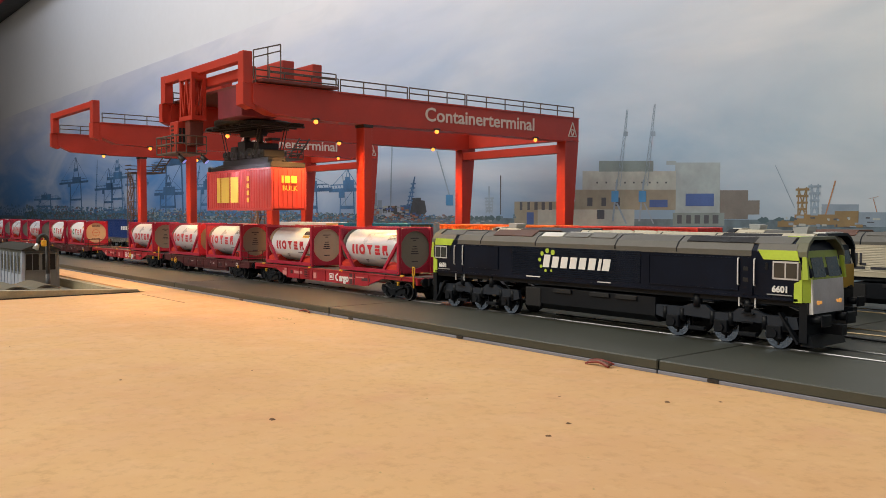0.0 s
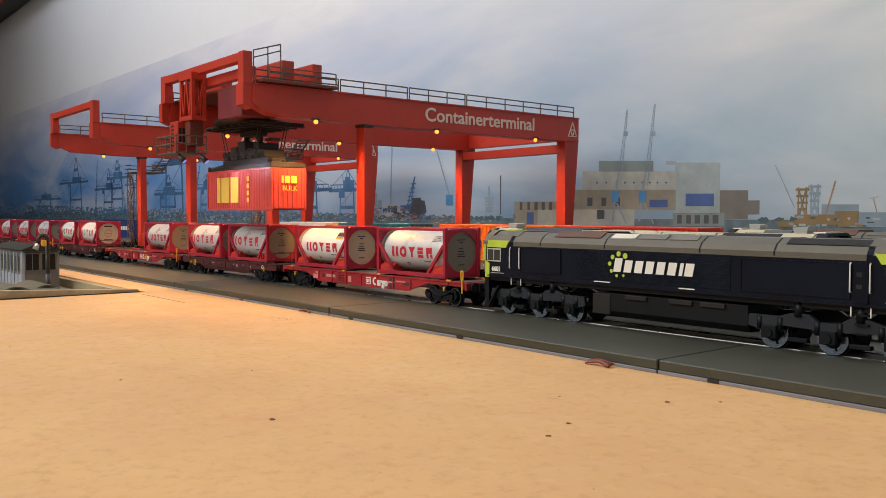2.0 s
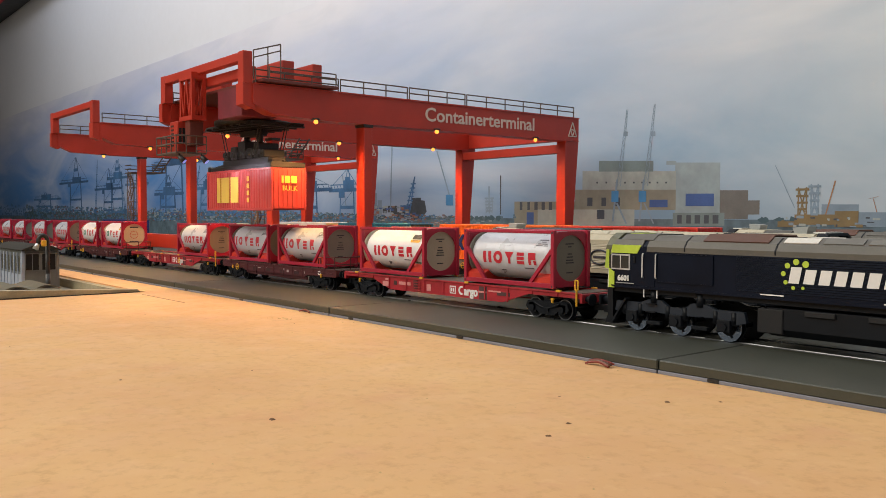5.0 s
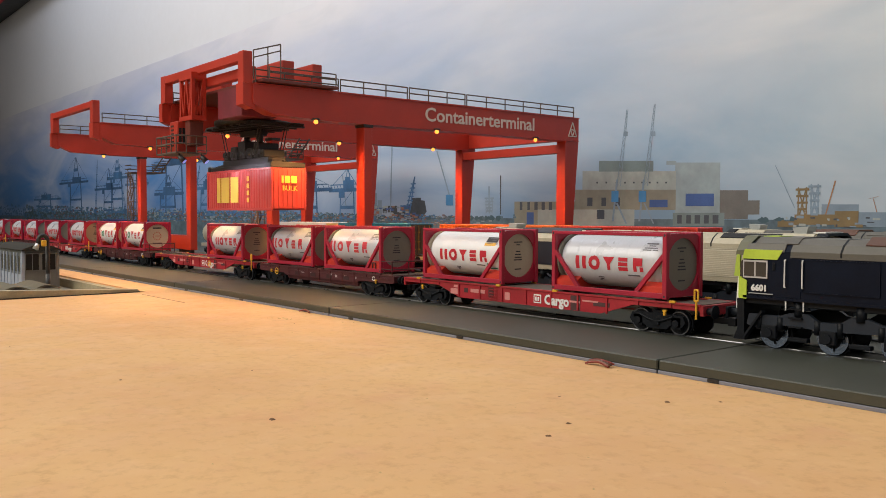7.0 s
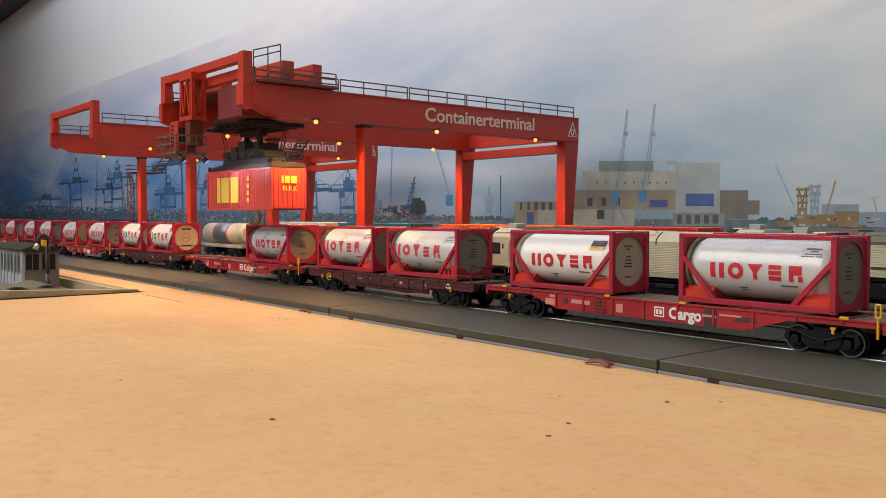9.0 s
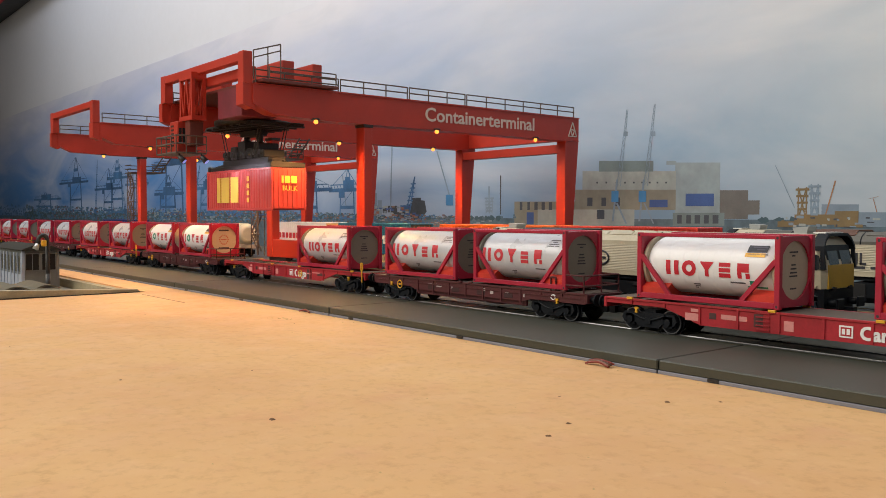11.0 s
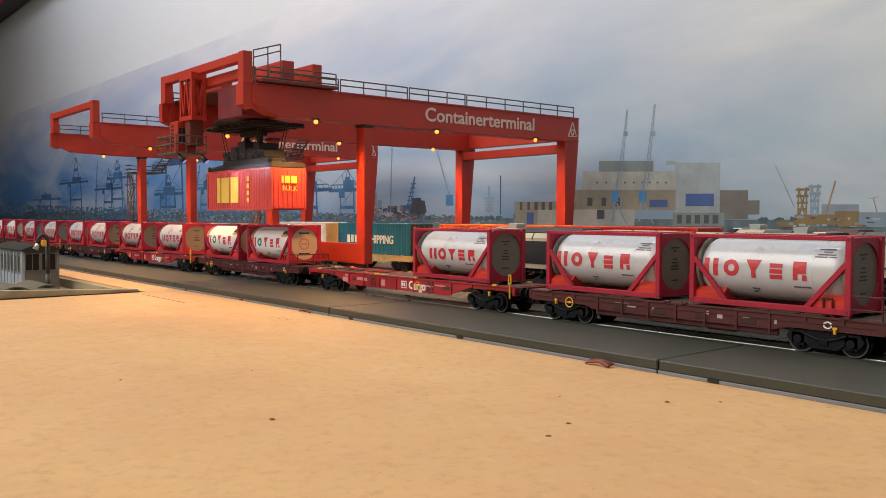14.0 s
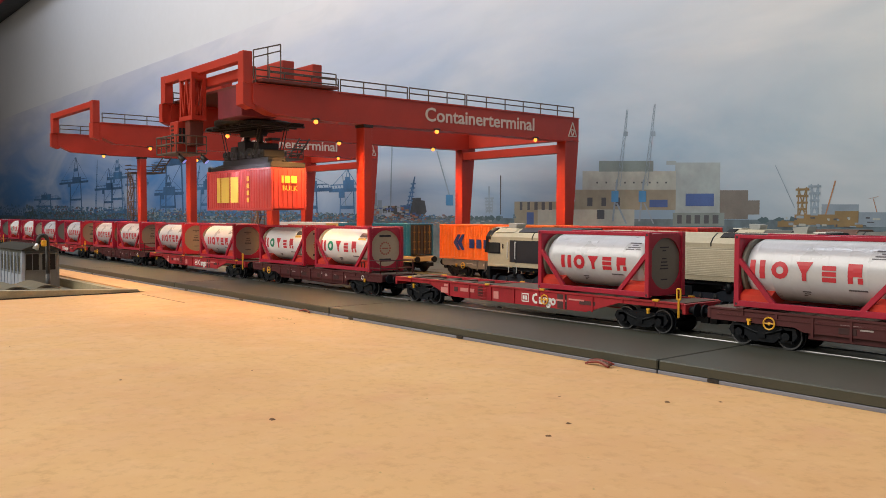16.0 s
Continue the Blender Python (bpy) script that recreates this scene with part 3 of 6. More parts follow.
        bx(bm, e * (h - 21) - 0.45, e * (h - 21) + 0.45, -14.4, -13.2, 8.8, 10.4), bx(bm, e * (h - 21) - 0.9, e * (h - 21) + 0.9, -14.2, -13.2, 10.4, 11.3)
        part("release_lever", bm, M_YELLOW, t, "small yellow release lever")
    if kind == "brown":
        part("air_tank", made(rod, (-16, -6.5, 7.0), (8, -6.5, 7.0), 2.6, 16), M_WAGBROWN, t), part("brake_box", boxes([(14, 27, -10.5, -4, 4.6, 8.2)], 0.4), M_WAGBROWN, t)
        for s in (-1, 1):
            part("lower_beam", boxes([(-bogie + 19, bogie - 19, *sorted((s * 10.2, s * 11.8)), 5.4, 8.4)], 0.3), M_WAGBROWN, t)
            part("long_rail", boxes([(-h + 6, h - 6, *sorted((s * 13.4, s * 13.8)), 11.9, 12.4)]), M_WAGBROWN, t)
            for x in (-31, -9, 13, 35):
                part("side_plate", boxes([(x - 3.4, x + 3.4, *sorted((s * 13.4, s * 13.6)), 9.0, 11.4)], 0.1), mat("plate_brown_dark", (0.04, 0.012, 0.014), 0.6), t)
        rails = []
        for s in (-1, 1):
            for x0, x1, z1 in ((h - 16, h - 4, 23.5), (h - 26, h - 22.5, 22)):
                rails.append([(x0, s * 13.2, 14), (x0, s * 13.2, z1), (x1, s * 13.2, z1), (x1, s * 13.2, 14)])
            rails.append([(h - 16, s * 13.2, 18.5), (h - 4, s * 13.2, 18.5)])
        rails += [[(h - 4, -13.2, 23.5), (h - 4, 13.2, 23.5)], [(h - 4, -13.2, 18.5), (h - 4, 13.2, 18.5)], [(h - 4, 0, 14), (h - 4, 0, 23.5)]]
        for s in (-1, 1):
            bm = bmesh.new()
            for q in range(12):
                a0, a1 = q * math.pi / 6, (q + 1) * math.pi / 6
                rod(bm, (h - 24 + 1.5 * math.cos(a0), s * 13.5, 11.8 + 1.2 * math.sin(a0)), (h - 24 + 1.5 * math.cos(a1), s * 13.5, 11.8 + 1.2 * math.sin(a1)), 0.35, 5)
            part("hook_mark", bm, M_WHITE, t, "white ring mark")
        for pts in rails:
            part("handrail", made(pipe, pts, 0.42, 6), M_WAGBROWN, t)
    return t


# ---- locomotive ----
def locomotive(label, side_m, roof_m, cab_m, nose_m, livery):
    t = thing("locomotive", label, "locomotive")
    H, B = 115.8, 15.2
    # body: middle section between the cabs
    sec = [(-B, 20.6), (-B, 39.2), (-13.2, 42.0), (-9.2, 44.3), (9.2, 44.3), (13.2, 42.0), (B, 39.2), (B, 20.6)]
    bm = bmesh.new()
    prism(bm, [(-B, 20.6), (-B, 37.4), (B, 37.4), (B, 20.6)], "x", -H + 24, H - 24)
    body = part("body", bm, side_m, t)
    bm = bmesh.new()
    rs = [(-B + 0.05, 37.4)] + [(y, z) for y, z in sec[1:-1]] + [(B - 0.05, 37.4)]
    prism(bm, rs, "x", -H + 24, H - 24)
    roof = part("roof", bm, roof_m, t)
    for xx in (-72, -30, 22, 56):
        part("roof_seam", made(prism, [(y * 1.006, z + 0.12) for y, z in rs], "x", xx - 0.35, xx + 0.35), M_BLACK, roof)
    # roof hatches and fan panels on both slopes
    for s in (-1, 1):
        def slope(bm, x0, x1, a, b, up=0.35):
            # between fractions a..b of the roof slope, from the eave to the flat
            p, q = Vector((s * 13.4, 41.9)), Vector((s * 9.2, 44.3))
            c0, c1 = p + (q - p) * a, p + (q - p) * b
            nrm = Vector((s * 0.5, 0.87)) * up
            vs = [c0, c1, c1 + nrm, c0 + nrm]
            prism(bm, [tuple(v) for v in vs], "x", x0, x1)
        bm = bmesh.new()
        slope(bm, 60, 92, 0.05, 0.95)
        for i in range(14):
            slope(bm, 61 + i * 2.2, 62 + i * 2.2, 0.1, 0.9, 0.42)
        part("roof_grille", bm, M_GRILLE, roof)
        bm = bmesh.new()
        slope(bm, *((-86, -36) if livery == "dark" else (-64, -34)), 0.1, 1.3, 0.5)
        part("fan_cover", bm, mat("panel_navy", (0.02, 0.022, 0.032), 0.4) if livery == "dark" else M_BROWNROOF, roof)
        for x0, x1 in ((-28, -14), (-12, 3), (5, 19)):
            bm = bmesh.new()
            slope(bm, x0, x1, 0.2, 1.0)
            part("roof_hatch", bm, roof_m if livery != "lime" else mat("hatch_white", (0.62, 0.60, 0.56), 0.5) if x0 == -28 else mat("hatch_pale", (0.15, 0.145, 0.13), 0.5), roof)
        bm = bmesh.new()
        bx(bm, -H + 24, H - 24, *sorted((s * B, s * (B + 0.25))), 36.9, 37.5)
        part("lower_trim", boxes([(-H + 4, H - 4, *sorted((s * (B - 1), s * (B + 0.3))), 20.0, 21.0)]), side_m, body)
        part("waist_trim", bm, roof_m if livery == "lime" else side_m, body)
        # louvred panel
        x0, x1 = {"lime": (-47, 37), "dark": (-23.5, 74), "cream": (-56, 60)}[livery]
        bm = bmesh.new()
        deep = 0.08 if livery == "lime" else 0.30
        for i in range(16):
            z = 22.6 + i * 0.92
            prism(bm, [(s * B, z), (s * (B + 0.34), z + 0.06), (s * (B + 0.34 - deep), z + 0.60), (s * B, z + 0.62)], "x", s * -1 * x1 if s > 0 else x0, s * -1 * x0 if s > 0 else x1)
        part("louvres", bm, side_m if livery != "lime" else M_LOCO, body)
        for a, b in ((-86, -58), (-88, -86.8)) if livery == "lime" else ((-86, -58),):
            bm = bmesh.new()
            bx(bm, a, b, *sorted((s * B, s * (B + 0.25))), 24, 36.0)
            part("side_panel", bm, M_LOCO, body)
        if livery == "lime":
            for x0, x1, z0, z1 in ((42, 86, 23, 35.6), (-86, -58, 24, 36.0)):
                bm = bmesh.new()
                yy = sorted((s * B, s * (B + 0.5)))
                bx(bm, x0 - 0.3, x1 + 0.3, *yy, z1, z1 + 0.4), bx(bm, x0 - 0.3, x1 + 0.3, *yy, z0 - 0.4, z0), bx(bm, x0 - 0.4, x0, *yy, z0, z1), bx(bm, x1, x1 + 0.4, *yy, z0, z1)
                part("panel_frame", bm, M_LOCO, body)
            for z in (26.5, 31.0):
                part("vent", boxes([(88.4, 90.6, *sorted((s * B, s * (B + 0.4))), z, z + 1.6)]), M_GRILLE, body)
        bm = bmesh.new()
        bx(bm, 42, 86, *sorted((s * B, s * (B + 0.25))), 23, 35.6)
        part("side_panel", bm, M_LOCO if livery == "lime" else side_m, body)
        if livery == "dark":
            bm = bmesh.new()
            bx(bm, -92, -24, *sorted((s * B, s * (B + 0.35))), 23, 37.2)
            part("dark_panel", bm, mat("panel_navy", (0.02, 0.022, 0.032), 0.4), body, "dark navy side panel")
    # cabs
    for e in (-1, 1):
        def X(v):
            return e * (H - v)
        bm = bmesh.new()
        lv = [(19.4, 0.0, 14.6), (30.5, 0.2, B), (31.2, 0.4, B), (39.2, 3.0, B - 0.1), (42.4, 4.4, 12.4), (44.4, 6.0, 8.6)]
        rings = []
        for z, xf, hw in lv:
            rings.append([bm.verts.new((X(u), y, z)) for u, y in ((25, -hw), (xf + 2.2, -hw), (xf, -hw + 3.0), (xf, hw - 3.0), (xf + 2.2, hw), (25, hw))])
        for a, b in zip(rings, rings[1:]):
            for i in range(6):
                bm.faces.new((a[i], a[(i + 1) % 6], b[(i + 1) % 6], b[i]))
        bm.faces.new(rings[0]), bm.faces.new(rings[-1])
        cab = part("cab", bm, cab_m, t)
        bm = bmesh.new()
        prism(bm, [(-13.4, 42.25), (-9.1, 44.75), (9.1, 44.75), (13.4, 42.25), (13.0, 41.8), (-13.0, 41.8)], "x", *sorted((X(8.0), X(26))))
        part("cab_roof", bm, roof_m if livery == "lime" else cab_m, cab)
        if livery == "lime":
            for s in (-1, 1):
                bm = bmesh.new()
                prism(bm, [(X(2.3), 19.6), (X(2.4), 31), (X(4.6), 39.7), (X(21), 39.7), (X(18.6), 35.9), (X(3.7), 35.9), (X(3.4), 28), (X(5.6), 27), (X(5.6), 19.6)], "y", *sorted((s * (B - 0.2), s * (B + 0.3))))
                part("lime_flash", bm, M_LIME, cab, "lime green cab flash")
                bm = bmesh.new()
                prism(bm, [(s * (B + 0.3), 39.0), (s * (13.5), 42.2), (s * 13.0, 41.6), (s * (B - 0.4), 38.6)], "x", *sorted((X(5.2), X(21.5))))
                part("cab_eave", bm, roof_m, cab)
            for s in (-1, 1):
                bm = bmesh.new()
                prism(bm, [(X(2.7), s * (B + 0.28)), (X(2.7), s * (B - 0.4)), (X(0.3), s * (B - 3.3)), (X(-0.12), s * (B - 3.0))], "z", 19.7, 29.2)
                part("lime_corner", bm, M_LIME, cab, "lime green cab corner")
            bm = bmesh.new()
            prism(bm, [(-5, 44.6), (5, 44.6), (5, 45.0), (-5, 45.0)], "x", *sorted((X(6.2), X(14))))
            part("roof_patch", bm, M_LIME, cab)
            bm = bmesh.new()
            prism(bm, [(X(-0.9), 15.4), (X(-0.7), 21.0), (X(-0.2), 28.6), (X(0.8), 28.6), (X(0.8), 15.4)], "y", -12.0, 12.0)
            part("nose_panel", bm, M_SILVER, cab, "scuffed silver-grey nose panel")
            for s in (-1, 1):
                bm = bmesh.new()
                prism(bm, [(X(-0.7), 15.2), (X(-0.5), 21.0), (X(0.0), 28.8), (X(2.4), 28.8), (X(2.2), 15.2)], "y", *sorted((s * 12.05, s * 12.6)))
                part("nose_edge", bm, M_WHITE, cab)
        else:
            bm = bmesh.new()
            prism(bm, [(X(-0.35), 19.6), (X(-0.25), 30.6), (X(0.6), 30.6), (X(0.6), 19.6)], "y", -12.2, 12.2)
            part("nose_panel", bm, nose_m, cab, "yellow nose panel")
            part("hood_patch", made(prism, [(-8.6, 45.0), (8.6, 45.0), (8.4, 45.6), (-8.4, 45.6)], "x", *sorted((X(3.4), X(9.5)))), mat("patch_white", (0.66, 0.64, 0.58), 0.5), cab, "pale front roof patch")
            bm = bmesh.new()
            prism(bm, [(X(14), 44.6), (X(13), 48.2), (X(21), 47.6), (X(20), 44.6)], "y", -6.2, 2.2)
            part("roof_cooler", bm, mat("cooler_grey", (0.35, 0.37, 0.37), 0.5), cab, "grey roof cooler box")
        # arched hood over the windscreens
        bm = bmesh.new()
        half = [(15.35, 37.2), (15.2, 39.3), (12.9, 42.7), (9.0, 45.1)]
        inn = [(14.5, 37.2), (14.2, 38.8), (12.1, 41.7), (8.6, 43.9)]
        outer, inner = half + [(-y, z) for y, z in half[::-1]], inn + [(-y, z) for y, z in inn[::-1]]
        rings = [[bm.verts.new((X(u0 + 0.12 * max(0, z - 31)), y, z)) for y, z in pts] for pts in (outer, inner) for u0 in (-0.2, 5.0)]
        of, ob_, inf, inb = rings
        for i in range(7):
            bm.faces.new((of[i], of[i + 1], ob_[i + 1], ob_[i])), bm.faces.new((inf[i], inb[i], inb[i + 1], inf[i + 1])), bm.faces.new((of[i], inf[i], inf[i + 1], of[i + 1])), bm.faces.new((ob_[i], ob_[i + 1], inb[i + 1], inb[i]))
        for i in (0, 7):
            bm.faces.new((of[i], ob_[i], inb[i], inf[i]))
        part("cab_hood", bm, mat("hood_olive_grey", (0.115, 0.118, 0.070), 0.5) if livery == "lime" else M_BLACK, cab, "arched hood over the windscreens")
        for s in (-1, 1):
            # same lime as the flash, darkened: front shade put into the colour
            part("front_pillar", made(prism, [(X(-0.15), 28.6), (X(0.9), 37.4), (X(2.5), 37.4), (X(2.4), 28.6)], "y", *sorted((s * 14.35, s * 15.38))), mat("pillar_lime_shaded", (0.40, 0.53, 0.065), 0.42) if livery == "lime" else M_BLACK, cab)
        # windscreen pair: dark surround and glass
        bm = bmesh.new()
        prism(bm, [(X(-0.1), 28.6), (X(2.6), 39.6), (X(3.4), 39.6), (X(0.8), 28.6)], "y", -12.0, 12.0)
        # lime darkened further, with the shade under the hood in its colour
        part("windscreen_surround", bm, M_BLACK if livery != "lime" else mat("surround_lime_shaded", (0.27, 0.36, 0.045), 0.45), cab)
        for s in (-1, 1):
            bm = bmesh.new()
            prism(bm, [(X(-0.12), 29.4), (X(1.75), 37.0), (X(2.4), 37.0), (X(0.6), 29.4)], "y", *sorted((s * 1.3, s * 10.6)))
            part("windscreen", bm, mat("windscreen_grey", (0.045, 0.05, 0.05), 0.10, spec=0.6, bump=0), cab, "greyish windscreen glass")
            bm = bmesh.new()
            rod(bm, (X(0.5), s * 8.8, 19.6), (X(-1.15), s * 8.8, 19.6), 0.9, 14), rod(bm, (X(0.5), s * 6.8, 19.6), (X(-1.1), s * 6.8, 19.6), 0.7, 14)
            part("headlight", bm, mat("headlight_amber", (1.0, 0.45, 0.12), 0.2, emit=0.45, bump=0) if livery == "lime" else M_BLACK, cab)
            # side window with a light frame
            bm = bmesh.new()
            ws, wz = (3.9, 14.6), (28.2, 35.4)
            bx(bm, *sorted((X(ws[0]), X(ws[1]))), *sorted((s * B, s * (B + 0.32))), *wz)
            win = part("side_window", bm, M_SILVER if livery == "lime" else M_BLACK, cab, "window frame")
            for u0, u1 in ((4.5, 8.9), (9.6, 14.0)):
                bm = bmesh.new()
                bx(bm, *sorted((X(u0), X(u1))), *sorted((s * (B + 0.32), s * (B + 0.45))), wz[0] + 0.7, wz[1] - 0.7)
                part("pane", bm, M_GLASSDK, win)
            part("quarter_window", made(prism, [(X(2.62), 28.6), (X(2.75), 33.6), (X(3.1), 34.9), (X(3.75), 35.2), (X(3.75), 28.4)], "y", *sorted((s * B, s * (B + 0.40)))), M_GLASSDK, cab, "small dark front side window")
            part("door_latch", boxes([(*sorted((X(16.6), X(17.8))), *sorted((s * B, s * (B + 0.35))), 31.6, 34.6)], 0.12), M_BLACK, cab)
            # cab door recess and white handrails
            bm = bmesh.new()
            bx(bm, *sorted((X(23.2), X(28.4))), *sorted((s * B, s * (B + 0.2))), 21.2, 36.5)
            part("door", bm, side_m, cab)
            for u in (22.2, 29.4):
                bm = bmesh.new()
                pipe(bm, [(X(u), s * (B + 0.2), 25.2), (X(u), s * (B + 1.0), 25.4), (X(u), s * (B + 1.0), 35.8), (X(u), s * (B + 0.2), 36.0)], 0.29, 6), pipe(bm, [(X(u), s * (B - 0.4), 16.2), (X(u), s * (B - 0.4), 20.6)], 0.29, 6)
                part("handrail", bm, M_WHITE, cab, "white handrail")
            bm = bmesh.new()
            for z in (9.5, 13.0, 16.5):
                bx(bm, *sorted((X(23.2), X(28.4))), *sorted((s * 12.5, s * 14.6)), z, z + 0.6)
            part("cab_steps", bm, M_BLACK, t)
            bm = bmesh.new()
            rod(bm, (X(2), s * 10, 13), (X(-4.2), s * 10, 13), 1.7, 12), bx(bm, *sorted((X(-4.2), X(-5.2))), s * 10 - 3.6, s * 10 + 3.6, 10.6, 15.4, 0.4)
            part("buffer", bm, M_BLACK, t)
            if livery == "lime":
                lettering("number", "6601", 2.4, M_WHITE, cab, facing_y(X(11.2), -B - 0.35, 23.2) if s < 0 else pose(X(11.2) * MM, (B + 0.35) * MM, 23.2 * MM, 90, 0, 180), 1.0, bold=0.14)
                bm = bmesh.new()
                bx(bm, *sorted((X(6.5), X(17))), *sorted((s * B, s * (B + 0.2))), 21.9, 22.3)
                part("small_print", bm, mat("print_dim", (0.35, 0.36, 0.38), 0.5), cab)
        bm = bmesh.new()
        prism(bm, [(-14, 4.0), (14, 4.0), (14.4, 19.5), (-14.4, 19.5)], "x", *sorted((X(0.8), X(4))))
        bx(bm, *sorted((X(-7), X(2))), -2, 2, 7, 11), prism(bm, [(X(-1.5), 2.4), (X(4), 2.4), (X(4), 7), (X(0.2), 7)], "y", -13, 13)
        part("buffer_beam", bm, M_BLACK, t)
        for s in (-1, 1):
            part("guard_iron", made(bar, (X(12), s * 13.6, 15), (X(4), s * 13.6, 3.4), 3.0, 0.9), M_BLACK, t)
    # underframe, tank, bogies
    part("underframe", boxes([(-H + 3, H - 3, -13.5, 13.5, 17.6, 20.8)], 0.3), M_BLACK, t)
    bm = bmesh.new()
    prism(bm, [(-13.6, 16.6), (-13.6, 8.2), (-10.4, 5.2), (10.4, 5.2), (13.6, 8.2), (13.6, 16.6)], "x", -34, 44)
    part("fuel_tank", bm, M_BLACK, t)
    for xx in (-12, 12, 28):
        for s in (-1, 1):
            part("equipment_box", boxes([(xx - 6, xx + 6, *sorted((s * 13.6, s * 14.6)), 14.2, 16.4)], 0.3), M_GRILLE, t)
    part("battery_box", boxes([(-38, -27, -14.2, 14.2, 6.2, 16.0)], 0.4), M_GRILLE, t)
    wheels = []
    for xb in (-77.3, 77.3):
        for s in (-1, 1):
            bm = bmesh.new()
            y0, y1 = sorted((s * 11.2, s * 13.2))
            pr = [(-34, 9.0), (-33, 13.5), (-20, 13.5), (-15, 15.2), (-8, 15.2), (-4, 12.6), (4, 12.6), (8, 15.2), (15, 15.2), (20, 13.5), (33, 13.5), (34, 9.0), (28, 7.6), (20, 10), (4, 9.4), (-4, 9.4), (-20, 10), (-28, 7.6)]
            prism(bm, [(xb + a, b) for a, b in pr], "y", y0, y1)
            part("bogie_frame", bm, mat("bogie_bluegrey", (0.017, 0.024, 0.037), 0.42, spec=0.35), t)
            for k in (-23.9, 0, 23.9):
                bm = bmesh.new()
                bx(bm, xb + k - 3.2, xb + k + 3.2, *sorted((s * 12, s * 14.2)), 4.4, 9.6, 0.3), rod(bm, (xb + k, s * 14, 6.6), (xb + k, s * 15, 6.6), 1.8, 10)
                bx(bm, xb + k - 5.6, xb + k + 5.6, *sorted((s * 11.6, s * 13)), 7.4, 8.4)
                part("axle_box", bm, M_BLACK, t)
                for kk in (-4.4, 4.4):
                    part("spring", made(rod, (xb + k + kk, s * 12.6, 8), (xb + k + kk, s * 12.6, 13), 1.3, 10), M_BLACK, t)
            for kk in (-12, 12):
                part("damper", made(rod, (xb + kk, s * 12.4, 14), (xb + kk, s * 12.4, 19.5), 1.9, 10), M_BLACK, t)
                part("brake_hanger", boxes([(xb + kk - 4, xb + kk + 4, *sorted((s * 11, s * 13.8)), 4.0, 5.6)], 0.2), M_BLACK, t)
        wheels += [wheelset(t, xb + k, 6.1) for k in (-23.9, 0, 23.9)]
    if livery == "lime":
        for s in (-1, 1):
            yy = sorted((s * (B + 0.33), s * (B + 0.5)))
            bm = bmesh.new()
            for k in range(7):
                a = math.radians(58 + k * 39)
                c, r = (s * -1 * -20.4 + 5.9 * math.cos(a) * -s, 30.2 + 5.2 * math.sin(a)), 1.35 - 0.11 * k
                prism(bm, [(c[0] + r * math.cos(q * math.pi / 5), c[1] + r * math.sin(q * math.pi / 5)) for q in range(10)], "y", *yy)
            part("logo_dots", bm, M_LIME, body, "ring of lime green dots")
            # a row of plain slanted white blocks
            for k in range(8):
                w, up = (1.8 if k == 6 else 4.3), (33.4 if k == 0 else 32.6)
                x0 = -24.2 + k * 6.0 - (3.2 if k == 7 else 0)
                pts = [(x0, 27.0), (x0 + w, 27.0), (x0 + w + (up - 27) * 0.2, up), (x0 + (up - 27) * 0.2, up)]
                part("letter_block", made(prism, [(-s * a, b) for a, b in pts], "y", *yy), M_WHITE, body)
            bm = bmesh.new()
            for a, b, z in ((-36, -26, 21.8), (12, 20, 21.6)):
                bx(bm, *sorted((-s * a, -s * b)), *sorted((s * (B + 0.3), s * (B + 0.45))), z - 0.25, z + 0.25)
            part("small_print", bm, M_WHITE, body)
    return t


